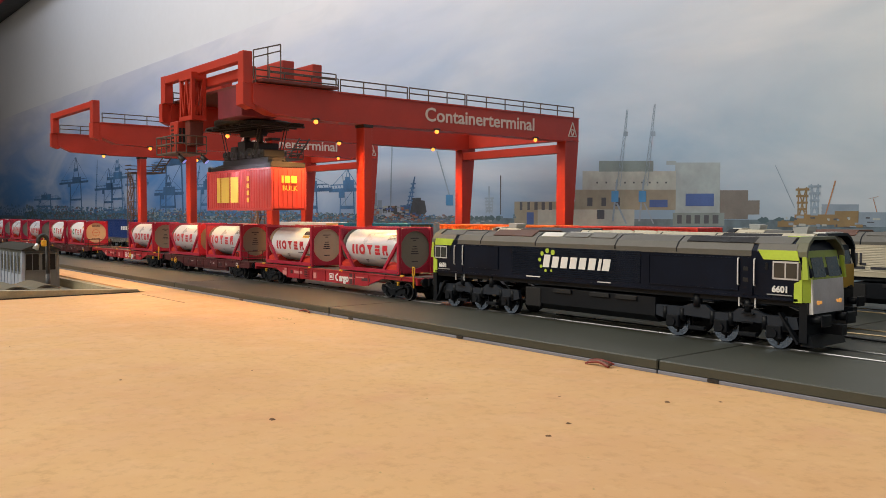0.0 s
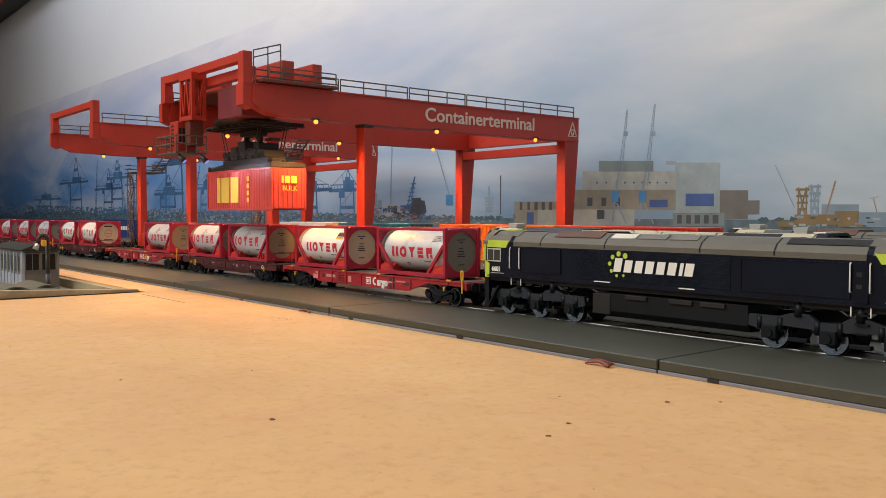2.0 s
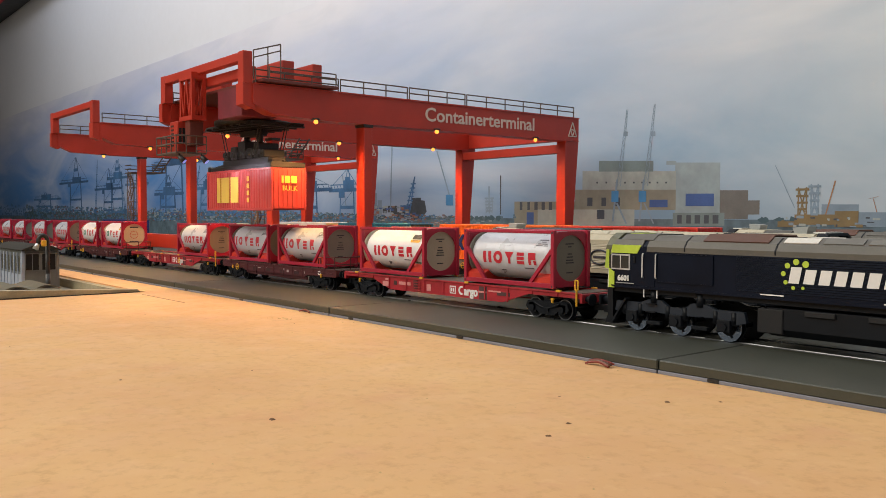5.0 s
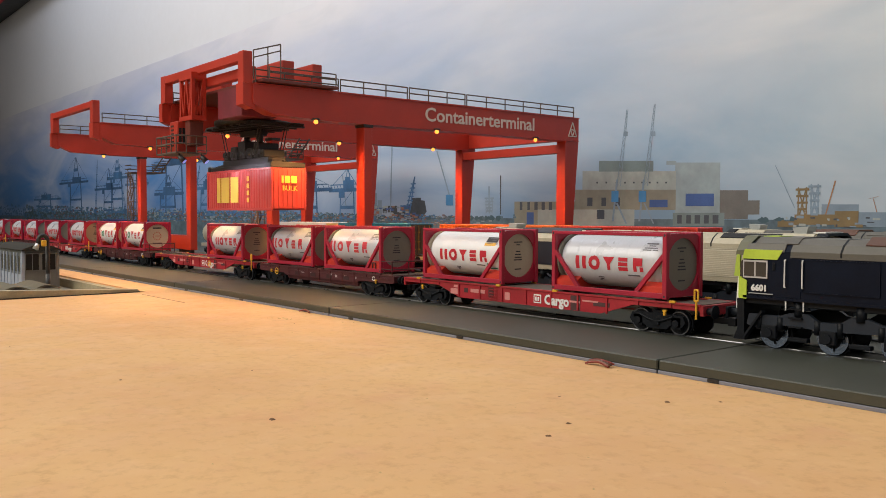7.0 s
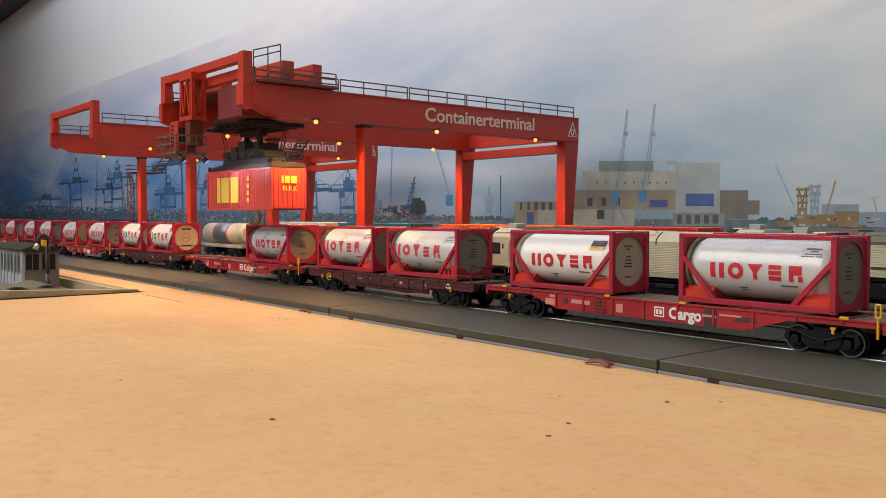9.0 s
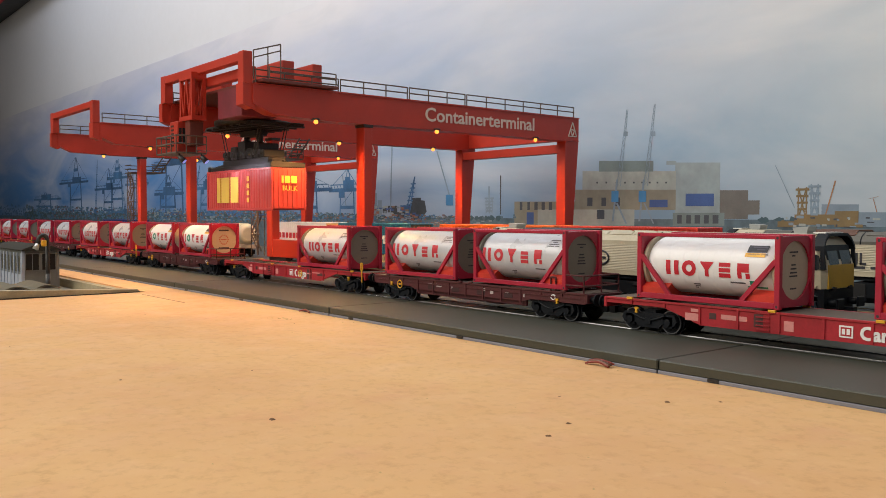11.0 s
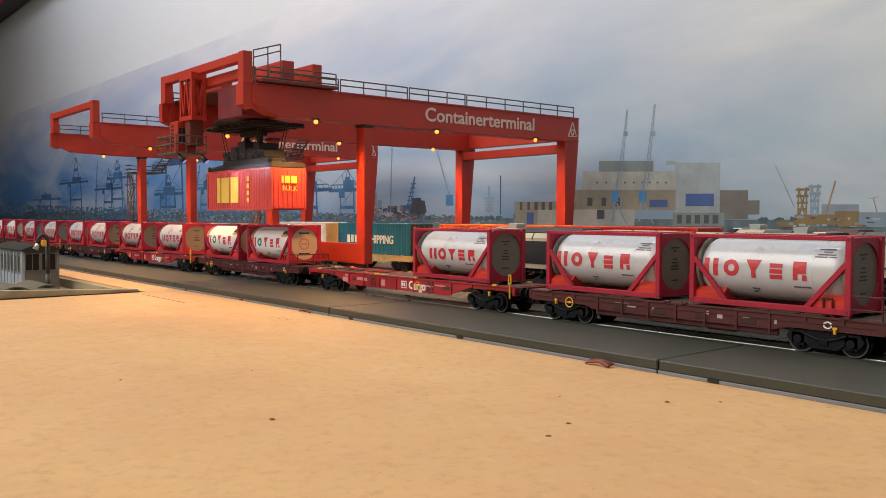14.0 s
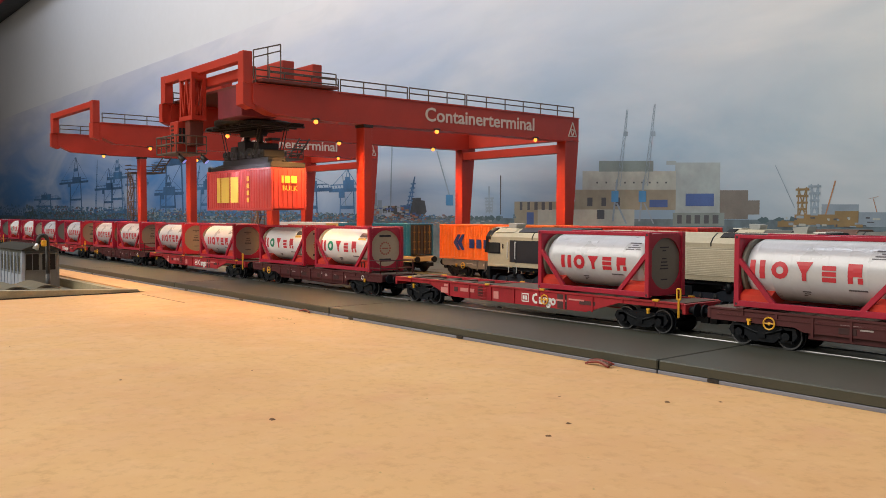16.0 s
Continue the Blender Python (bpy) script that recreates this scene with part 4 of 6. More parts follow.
# ---- portal crane ----
def crane(loaded):
    """Origin: +x face of its first girder, at rail height."""
    t = thing("portal_crane", "orange-red twin-girder container portal crane with lit warm lamps" + (", holding a container" if loaded else ""), "crane", "portal cranes")
    LW = 10.8
    for xo in (0, -147):
        gw = 13.2 if xo == 0 else 9.0
        bm = bmesh.new()
        prism(bm, [(272, 144), (272, 130.5), (287, 124.0), (330, 122.4), (606, 123.2), (606, 144)], "x", xo - gw, xo)
        g = part("girder", bm, M_CRANE, t)
        bm = bmesh.new()
        bx(bm, xo - gw - 1.2, xo + 1.0, 273, 606, 143.6, 144.6), bx(bm, xo - gw - 0.8, xo + 0.8, 330, 606, 122.2, 123.0)
        part("flange", bm, M_CRANE, g)
        part("end_block", made(prism, [(265.2, 144.2), (265.2, 129.5), (272, 126.8), (274, 127.5), (274, 144.2)], "x", xo - gw + 1.0, xo - 1.2), M_CRANE, g)
        if xo == 0:
            sign = lettering("sign", "Containerterminal", 10.6, M_SIGN, g, facing_x(xo + 0.25, 485, 129.2), 1.0, bold=0.25)
            k = 0.124 / max(sign.dimensions.x, 1e-6)
            for v in sign.data.vertices:
                v.co.x *= k
            bm = bmesh.new()
            for a, b in (((592, 127), (603, 127)), ((603, 127), (597.5, 140)), ((597.5, 140), (592, 127)), ((594.7, 133), (600.3, 133)), ((597.5, 127), (594.7, 133)), ((597.5, 127), (600.3, 133))):
                bar(bm, (xo + 0.2, *a), (xo + 0.2, *b), 0.5, 0.9)
            part("emblem", bm, M_SIGN, g, "cream triangle emblem")
        part("near_leg", boxes([(xo - LW, xo - 0.01, 364, 371.5, 15.5, 122.4)], 0.3), M_CRANE, t)
        part("leg_cap", boxes([(xo - LW - 0.6, xo + 0.5, 363.4, 372.2, 119.8, 122.6)], 0.2), M_CRANEDK, t)
        bm = bmesh.new()
        prism(bm, [(588, 122.8), (606, 122.8), (596.5, 15.5), (588, 15.5)], "x", xo - LW, xo)
        part("far_leg", bm, M_CRANE, t)
        for y in (321.5, 434.4, 548.0):
            bm = bmesh.new()
            rod(bm, (xo + 0.4, y, 123.4), (xo + 0.4, y, 122.2), 3.0, 14, 3.4)
            lamp = part("lamp_shade", bm, M_CRANEDK, t)
            bm = bmesh.new()
            bmesh.ops.create_uvsphere(bm, u_segments=12, v_segments=8, radius=1.75, matrix=Matrix.Translation((xo + 0.6, y, 120.9)))
            part("bulb", bm, M_BULB, lamp, "glowing warm bulb")
        # railings with posts on the girder
        for ys in ((274, 341), (343, 405), (407, 465), (467, 599)):
            bm = bmesh.new()
            for z in (149.4, 153.8):
                rod(bm, (xo, ys[0], z), (xo, ys[1], z), 0.55, 6)
            n = max(2, round((ys[1] - ys[0]) / 22))
            for i in range(n + 1):
                y = ys[0] + (ys[1] - ys[0]) * i / n
                rod(bm, (xo, y, 144), (xo, y, 153.8), 0.5, 6)
            part("railing", bm, M_RAILING, g)
    for y0, y1, nm in ((364, 371.5, "sill_beam"), (588, 596, "sill_beam")):
        part(nm, boxes([(-147, -LW, y0 + 0.5, y1 - 0.5, 15.7, 31.2)], 0.3), M_CRANE, t)
        for xx in (-140, -20):
            bm = bmesh.new()
            bx(bm, xx - 16, xx + 16, y0 + 1.5, y1 - 1.5, 6.0, 15.8, 0.5)
            for k in (-10, 10):
                rod(bm, (xx + k, y0 + 1, 5.2), (xx + k, y1 - 1, 5.2), 5.2, 16)
            part("travel_bogie", bm, M_CRANEDK, t)
    part("tie_beam", boxes([(-147, -LW, 588.5, 597, 111.5, 119.5)], 0.3), M_CRANE, t)
    part("tie_beam", boxes([(-147, -LW, 597, 605, 124, 143)], 0.3), M_CRANE, t)
    # end portal frame joining the near girder ends
    for xo in (0, -141.5):
        part("end_post", boxes([(xo - 9.0, xo - 0.6, 265, 272, 144, 166)], 0.3), M_CRANE, t)
    part("end_beam", boxes([(-142.2, -9.0, 265.3, 271.7, 159.6, 165.6)], 0.3), M_CRANE, t)
    # ladder, landing and stair at the near leg of the second girder
    bm = bmesh.new()
    for x in (-178, -166):
        for y in (359, 366):
            rod(bm, (x, y, 16), (x, y, 104), 0.5, 6)
    for i in range(5):
        # flights that turn to and fro, each with a handrail
        z, (a, b) = 20 + i * 17, ((-178, -166) if i % 2 else (-166, -178))
        for y in (359.5, 363):
            bar(bm, (a, y, z), (b, y, z + 15), 0.7, 1.6)
        for k in range(7):
            x = a + (b - a) * (k + 0.5) / 7
            bx(bm, x - 0.8, x + 0.8, 359.5, 363, z + 15 * (k + 0.5) / 7, z + 15 * (k + 0.5) / 7 + 0.5)
        bar(bm, (a, 359.2, z + 6), (b, 359.2, z + 21), 0.6, 0.6)
        bx(bm, min(b, b + (4 if b < a else -4)), max(b, b + (4 if b < a else -4)), 359, 366, z + 15, z + 15.8)
    bx(bm, -182, -140, 374.5, 392, 103, 104.4), bx(bm, -182, -160, 358, 375, 103, 104.4)
    for z in (108.5, 113):
        pipe(bm, [(-140, 375, z), (-140, 392, z), (-182, 392, z)], 0.5, 6), pipe(bm, [(-182, 392, z), (-182, 358, z), (-162, 358, z)], 0.5, 6)
    for x in (-182, -171.5, -161, -150.5, -140):
        rod(bm, (x, 392, 104), (x, 392, 113), 0.5, 6)
    for k in (378, 388):
        bar(bm, (-144, k, 104), (-144, k + 13, 123), 0.8, 1.4)
    for i in range(6):
        bx(bm, -146, -142, 381 + i * 2.2, 388 + i * 2.2, 106 + i * 3.0, 106.7 + i * 3.0)
    part("stair_tower", bm, M_RAILING, t)
    return t


def crab():
    t = thing("crane_trolley", "orange-red crane trolley with hanging operator cabin and dark spreader", "crane trolley")
    # machine deck riding on the girders
    part("deck", boxes([(-158, 6, 276, 338, 145.2, 147.4)], 0.3), mat("deck_dark_red", (0.13, 0.03, 0.025), 0.5), t)
    for x in (-150, -6):
        part("machine_house", boxes([(x - 54 if x > -100 else x - 8, x + 3 if x > -100 else x + 46, 296.5, 306, 147.5, 163.2)], 0.4), M_CRANE, t)
        part("machine_house", boxes([(x - 54 if x > -100 else x - 8, x + 3 if x > -100 else x + 46, 321, 329, 147.5, 163.2)], 0.4), M_CRANE, t)
    part("winch_house", boxes([(-104, -61, 308, 319, 148, 156)], 0.6), M_CRANE, t)
    part("portal_beam", boxes([(-126, -9, 273, 279, 150.4, 157.4)], 0.3), M_CRANE, t)
    for x in (-1, -150):
        bm = bmesh.new()
        pipe(bm, [(x, 273, 147.2), (x, 273, 167), (x, 294, 173.5), (x, 294, 147.2)], 0.5, 6), pipe(bm, [(x, 273, 162), (x, 294, 169)], 0.45, 6), pipe(bm, [(x, 284, 147.2), (x, 284, 170.4)], 0.45, 6)
        part("railing", bm, M_RAILING, t)
    bm = bmesh.new()
    pipe(bm, [(5, 282, 148), (5, 282, 156), (5, 336, 156), (5, 336, 148)], 0.5, 6), pipe(bm, [(5, 282, 152), (5, 336, 152)], 0.45, 6)
    part("railing", bm, M_RAILING, t)
    # lattice frame that carries the cabin
    bm = bmesh.new()
    for x in (-100, -79):
        for y in (262, 271):
            bar(bm, (x, y, 160), (x, y, 126), 2.4)
    for x in (-100, -79):
        for (a, b) in (((262, 158), (266.5, 128)), ((271, 158), (266.5, 128))):
            bar(bm, (x, a[0], a[1]), (x, b[0], b[1]), 1.6)
    for y in (262, 271):
        for x0, x1 in ((-100, -95), (-90, -95), (-90, -84.5), (-79, -84.5)):
            bar(bm, (x0, y, 158), (x1, y, 128), 1.6)
    bx(bm, -101.4, -77.6, 260.5, 272.5, 156, 160.8), bx(bm, -101.4, -77.6, 260.5, 272.5, 125, 128.4)
    part("lattice", bm, M_CRANE, t)
    cabin = part("operator_cabin", boxes([(-112, -97, 257, 273, 100.4, 125.2)], 0.6), M_CRANE, t, "orange-red operator cabin")
    for k in range(5):
        part("window", boxes([(-97.1, -96.6, 258.2 + k * 2.9, 260.4 + k * 2.9, 108, 120)]), M_GLASSDK, cabin)
    for k in range(6):
        part("slot", boxes([(-109, -104, 256.6, 257.1, 106 + k * 3, 107.4 + k * 3)]), M_CRANEDK, cabin)
    part("service_box", boxes([(-94, -85, 262, 273, 106, 125.2)], 0.5), mat("service_grey_red", (0.16, 0.04, 0.03), 0.4), t, "dull red glazed service box")
    part("gallery_floor", boxes([(-121, -82, 250, 274, 99.4, 100.8)], 0.2), M_RAILING, t, "brown-grey gallery floor")
    for z in (107, 113):
        part("gallery_rail", made(pipe, [(-82, 274, z), (-82, 250, z), (-121, 250, z), (-121, 274, z)], 0.6, 6), M_RAILING, t, "brown-grey gallery railing")
    for px, py in [(-121 + i * 9.75, 250) for i in range(5)] + [(px, py) for py in (258, 266, 274) for px in (-121, -82)]:
        part("gallery_post", made(rod, (px, py, 100), (px, py, 113), 0.5, 6), M_RAILING, t)
    for x, y in ((-84, 253), (-78, 268)):
        bm = bmesh.new()
        rod(bm, (x, y, 97.4), (x + 2.5, y + 3, 93.4), 1.7, 12, 2.5), rod(bm, (x, y, 97), (x, y, 100), 0.6, 6)
        fl = part("floodlight", bm, M_POST, t, "black floodlight")
        part("lens", made(rod, (x + 2.5, y + 3, 93.4), (x + 2.7, y + 3.2, 93.1), 1.9, 12), mat("lens_cool", (0.30, 0.38, 1.0), 0.2, emit=0.6, bump=0), fl)
    # drum, platform, ropes and spreader
    part("hood", boxes([(-66, -26, 276, 304, 124.5, 146)], 0.5), mat("housing_dull_red", (0.17, 0.025, 0.04), 0.45, vary=0.2), t, "dull dark red winch housing")
    bm = bmesh.new()
    bx(bm, -114, -34, 288, 332, 121.6, 123.2, 0.2), rod(bm, (-77, 311, 123), (-77, 311, 126), 30, 32)
    part("platform", bm, M_CRANEDK, t)
    for i in range(7):
        part("platform_beam", boxes([(-112 + i * 12, -109 + i * 12, 286, 334, 120.0, 121.5)]), M_CRANEDK, t)
    for x in (-112, -42):
        for y in (300, 322):
            bm = bmesh.new()
            rod(bm, (x, y, 121), (x + (9 if x < -77 else -9), y, 100), 0.4, 6), rod(bm, (x + (4 if x < -77 else -4), y, 121), (x + (14 if x < -77 else -14), y, 100), 0.4, 6)
            part("hoist_rope", bm, M_CRANEDK, t)
    for x0, x1, z0, z1 in ((-112, -103, 97, 104), (-100, -90, 97, 107.5), (-87, -75, 97, 111), (-72, -63, 97, 105), (-60, -52, 97, 108.5), (-50, -43, 97, 103)):
        part("spreader_drive", boxes([(x0, x1, 302, 320, z0, z1)], 0.7), M_CRANEDK, t)
        part("spreader_drive", made(rod, ((x0 + x1) / 2, 300, z0 + 4), ((x0 + x1) / 2, 322, z0 + 4), 2.2, 14), M_POST, t)
    bm = bmesh.new()
    rod(bm, (-88, 311, 108), (-88, 311, 122), 2.6, 12), rod(bm, (-66, 311, 106), (-66, 311, 122), 2.6, 12), bx(bm, -90, -64, 306, 316, 115, 119)
    part("mast", bm, M_CRANEDK, t)
    bm = bmesh.new()
    bx(bm, -116, -38, 303, 319, 89.6, 97, 0.6), bx(bm, -131, -22, 297.5, 301, 88.4, 91.6, 0.3), bx(bm, -131, -22, 321, 324.5, 88.4, 91.6, 0.3)
    for x in (-131, -25):
        bx(bm, x, x + 3.4, 296.5, 325.5, 88.4, 92.4, 0.3)
    for k in (-1, 1):
        bar(bm, (-77 + k * 30, 311, 96), (-77 + k * 52, 298, 90), 2.2), bar(bm, (-77 + k * 30, 311, 96), (-77 + k * 52, 324, 90), 2.2)
    part("spreader", bm, M_CRANEDK, t)
    return t


def corrugated_box(name, label, L, W, H, m, ends=None, group="", pitch=4.4, category="container"):
    """A ribbed container, its origin at the middle of its base."""
    t = thing(name, label, category, group)
    h, w = L / 2, W / 2
    for s in (-1, 1):
        bm = bmesh.new()
        n = int(L / pitch)
        pts = [(-h + 1.4, s * (w - 0.9))]
        for i in range(n):
            x0 = -h + 1.6 + i * (L - 3.2) / n
            q = (L - 3.2) / n
            pts += [(x0 + q * 0.1, s * (w - 0.75)), (x0 + q * 0.3, s * (w - 0.2)), (x0 + q * 0.6, s * (w - 0.2)), (x0 + q * 0.8, s * (w - 0.75))]
        pts += [(h - 1.4, s * (w - 0.9)), (h - 1.4, s * (w - 1.6)), (-h + 1.4, s * (w - 1.6))]
        prism(bm, pts, "z", 1.4, H - 1.2)
        part("side_wall", bm, m, t)
        bm = bmesh.new()
        bx(bm, -h, h, *sorted((s * w, s * (w - 1.6))), 0, 1.7, 0.2), bx(bm, -h, h, *sorted((s * w, s * (w - 1.4))), H - 1.4, H, 0.2)
        part("side_rail", bm, m, t)
        e = part("end_wall", boxes([(*sorted((s * (h - 1.4), s * (h - 0.7))), -w + 1, w - 1, 1, H - 1)]), ends or m, t)
        for k in range(7):
            y = -w + 3 + k * (W - 6) / 6
            part("end_rib", boxes([(*sorted((s * (h - 0.7), s * (h - 0.2))), y - 0.9, y + 0.9, 1.8, H - 1.8)]), ends or m, e)
        for sy in (-1, 1):
            part("corner_post", boxes([(*sorted((s * (h + 0.05), s * (h - 1.6))), *sorted((sy * (w + 0.05), sy * (w - 1.6))), 0, H)], 0.2), m, t)
    part("roof", boxes([(-h + 1, h - 1, -w + 1, w - 1, H - 0.9, H - 0.3)]), m, t)
    return t


def place(ob, x, y, z, rz=0):
    ob.matrix_basis = pose(x * MM, y * MM, z * MM, 0, 0, rz)
    return ob


# ---- the moving train ----
def run(t):
    """Metres run since the start; the train gathers speed."""
    return MM * (20.1103 * t + 1.42764 * t ** 2 - 0.0394147 * t ** 3 + 0.00125176 * t ** 4)


TRAIN = []


def build_train():
    loco = locomotive("dark navy diesel locomotive with lime green cab flashes and grey roof", M_LOCO, M_ROOF, M_LOCO, M_SILVER, "lime")
    TRAIN.append((loco, -278.0, 0.0))
    red, brown, ringed = flat_wagon("red", 217, 82), flat_wagon("brown", 184, 66), flat_wagon("red", 217, 82, True, "half-empty bright red container flat wagon with yellow brake wheel")
    plain, grn, stuck, large = tank_container(), tank_container(True), tank_container(False, True), tank_container(False, False, True)
    first = {"large": True, "stuck": True, "red": True, "ring": True, "brown": True, "plain": True, "green": True}

    def use(ob, key):
        if first[key]:
            first[key] = False
            return ob
        return copy_thing(ob, Matrix.Identity(4))
    rows = [("red", -516.5, [(-569.2, 2), (-463.0, 0)]), ("brown", -724.5, [(-767.8, 3), (-682.7, 3)]), ("ring", -933.0, [(-880.2, 0)]),
            ("brown", -1145.0, [(-1188.4, 1), (-1103.2, 1)]), ("red", -1356, [(-1412, 0), (-1304, 0)]), ("brown", -1566, [(-1609.3, 0), (-1524.2, 0)]),
            ("red", -1778, [(-1834, 0), (-1726, 0)]), ("brown", -1988, [(-2031, 1), (-1946, 1)]), ("red", -2200, [(-2256, 0), (-2148, 0)])]
    for kind, u, tanks in rows:
        TRAIN.append((use({"red": red, "brown": brown, "ring": ringed}[kind], kind), u, 0.0))
        for v, g in tanks:
            TRAIN.append((use((plain, grn, stuck, large)[g], ("plain", "green", "stuck", "large")[g]), v, 15.8))


build_train()


# ---- the still yard ----
def spot(name, at, to, watts, colour, deg):
    d = bpy.data.lights.new(name, "SPOT")
    d.energy, d.color, d.spot_size, d.spot_blend, d.shadow_soft_size = watts, colour, radians(deg), 0.6, 0.002
    ob = new(name, d)
    ob.matrix_world = look([c * MM for c in at], [c * MM for c in to])
    return tagged(ob, kind="structure")


def build_yard():
    place(crane(True), -539.5, 0, 0)
    place(crane(False), -868.0, 0, 0)
    place(crab(), -539.5, 0, 0)
    for cx in (-539.5, -868.0):
        for xo in (0, -147):
            for y in (321.5, 434.4, 548.0):
                spot("crane_lamp", (cx + xo + 1.0, y, 118.4), (cx + xo + 2.0, y, 0), (0.66 if cx > -600 else 0.36) if y < 400 else 0.36, (1.0, 0.47, 0.13), 150)
    spot("flood_lamp", (-620, 257.5, 91), (-632, 296, 74), 0.032, (0.86, 0.80, 1.0), 120)
    spot("flood_lamp", (-614, 272.5, 91), (-602, 296, 74), 0.032, (0.86, 0.80, 1.0), 120)
    ibc = corrugated_box("hanging_container", "red ribbed container with yellow lettering, hanging from the spreader", 112, 29.2, 31.6, M_IBC, None, pitch=4.2)
    place(ibc, -616, 311, 56.8)
    for x0, x1 in ((-36, -30), (-28, -14), (-11, 2)):
        part("letter_block", boxes([(x0, x1, -14.9, -14.4, 6, 26)]), M_IBCY, ibc)
    for k in range(4):
        part("letter_block", boxes([(17, 20, -14.9, -14.4, 6 + k * 5.4, 9.6 + k * 5.4)]), M_IBCY, ibc)
    lettering("lettering", "BULK", 3.6, M_IBCY, ibc, facing_x(56.3, 0.5, 14.5), bold=0.05)
    for y0, y1 in ((-6.4, -4.6), (-3.6, 0.6), (1.6, 6.4)):
        part("letter_block", boxes([(56.0, 56.4, y0, y1, 20, 25.4)]), M_IBCY, ibc)
    # standing locomotives
    l2 = place(locomotive("cream diesel locomotive with yellow nose and dark side panel, standing", M_CREAM, M_CREAM, M_CREAM, M_NOSE, "dark"), -305, RAIL2, 0)
    ring = [(-17.0 + 6.8 * math.cos(q * math.pi / 12), -15.75, 29.2 + 4.1 * math.sin(q * math.pi / 12)) for q in range(25)]
    part("oval_emblem", made(tube, ring, 0.55, 6), M_PRINTDARK, l2, "dark oval emblem ring")
    part("emblem_bar", boxes([(-21.6, -12.4, -15.95, -15.55, 28.7, 29.7)]), M_PRINTDARK, l2)
    l3 = place(locomotive("cream diesel locomotive with grey roof and dark lettering bars, standing", M_CREAM, M_ROOF, M_CREAM, M_NOSE, "cream"), -186, RAIL3, 0)
    for x0, x1, z0, z1 in ((-34.6, -31.2, 26.4, 33), (-30.0, -28.8, 26.4, 33), (-30.0, -26.4, 26.4, 27.6), (-33, -27, 24.2, 25.6), (-24, -14, 24.2, 25.6), (-12, 20, 27, 31)):
        part("letter_block", boxes([(x0, x1, -15.75, -15.4, z0, z1)]), M_PRINTDARK, l3)
    # container train behind
    dark = mat("door_dark", (0.035, 0.036, 0.034), 0.5)
    for x0, x1, m, ends, lab in ((-752, -629, M_TEAL, dark, "teal ribbed shipping container with dark doors"), (-900, -778, M_WHITEC, M_BEIGE, "white ribbed shipping container with beige doors"), (-585, -446, M_ORANGE, None, "orange ribbed shipping container with dark blue emblem"), (-440, -320, M_REDC, None, "bright red ribbed shipping container"), (-1506, -1366, M_BLUEC, None, "dark blue ribbed shipping container")):
        c = place(corrugated_box("shipping_container", lab, x1 - x0, 28, 30, m, ends, "containers on the far train"), (x0 + x1) / 2, RAIL3, 15.4)
        h = (x1 - x0) / 2
        if m is M_TEAL:
            lettering("lettering", "SHIPPING", 7.6, M_WHITE, c, facing_y(15, -14.3, 10.5), 0.92, bold=0.3)
            for k in range(5):
                part("letter_block", boxes([(-44 + k * 7, -39.5 + k * 7, -14.35, -14.0, 10.5, 18)]), M_WHITE, c)
            for y in (-9, -3.5, 3.5, 9):
                brass = mat("door_brass", (0.22, 0.13, 0.04), 0.5)
                rd = part("door_rod", made(rod, (h + 0.3, y, 2), (h + 0.3, y, 28), 0.35, 6), brass, c, "dull brass door rod")
                for z in (6, 13, 22):
                    part("rod_catch", boxes([(h, h + 0.8, y - 1.2, y + 1.2, z - 0.5, z + 0.5)]), brass, rd)
        elif m is M_ORANGE:
            for k in (0, 5.5):
                part("emblem_chevron", made(prism, [(-50 + k, 14.5), (-44 + k, 21.5), (-41 + k, 21.5), (-45 + k, 14.5), (-41 + k, 8), (-44 + k, 8)], "y", -14.4, -14.0), M_BLUEC, c)
            for k in range(6):
                part("letter_block", boxes([(-29 + k * 9, -23 + k * 9, -14.35, -14.0, 10, 17.5)]), M_BLUEC, c)
        elif m is M_BLUEC:
            for k in range(5):
                part("letter_block", boxes([(20 + k * 8, 25.5 + k * 8, -14.35, -14.0, 13, 19)]), M_WHITE, c)
        elif m is M_WHITEC:
            for k in range(8):
                part("letter_block", boxes([(-40 + k * 8, -35 + k * 8, -14.35, -14.0, 12, 18)]), M_LET, c)
    sand = flat_wagon("sand", 132, 44, look_label="weathered sand-coloured container flat wagon under a teal container")
    place(sand, -690, RAIL3, 0)
    place(copy_thing(sand, Matrix.Identity(4)), -838, RAIL3, 0)
    grey = flat_wagon("grey", 136, 46, look_label="dark grey container flat wagon under a bright container")
    place(grey, -515, RAIL3, 0)
    place(copy_thing(grey, Matrix.Identity(4)), -376, RAIL3, 0)
    place(copy_thing(grey, Matrix.Identity(4)), -1436, RAIL3, 0)
    # far tank wagon
    tw = place(thing("tank_wagon", "cream tank wagon with a blue-grey steel middle, standing behind the train", "wagon"), -1042, RAIL3, 0)
    bm = bmesh.new()
    rod(bm, (-52, 0, 29), (52, 0, 29), 13.5, 32), rod(bm, (52, 0, 29), (57, 0, 29), 13.5, 32, 8), rod(bm, (-52, 0, 29), (-57, 0, 29), 13.5, 32, 8)
    tk = part("tank", bm, mat("tank_cream", (0.50, 0.47, 0.38), 0.4), tw)
    part("steel_jacket", made(rod, (-18, 0, 29), (20, 0, 29), 13.62, 32), mat("jacket_blue_steel", (0.22, 0.27, 0.36), 0.3, 0.5, vary=0.25), tk, "blue-grey steel jacket")
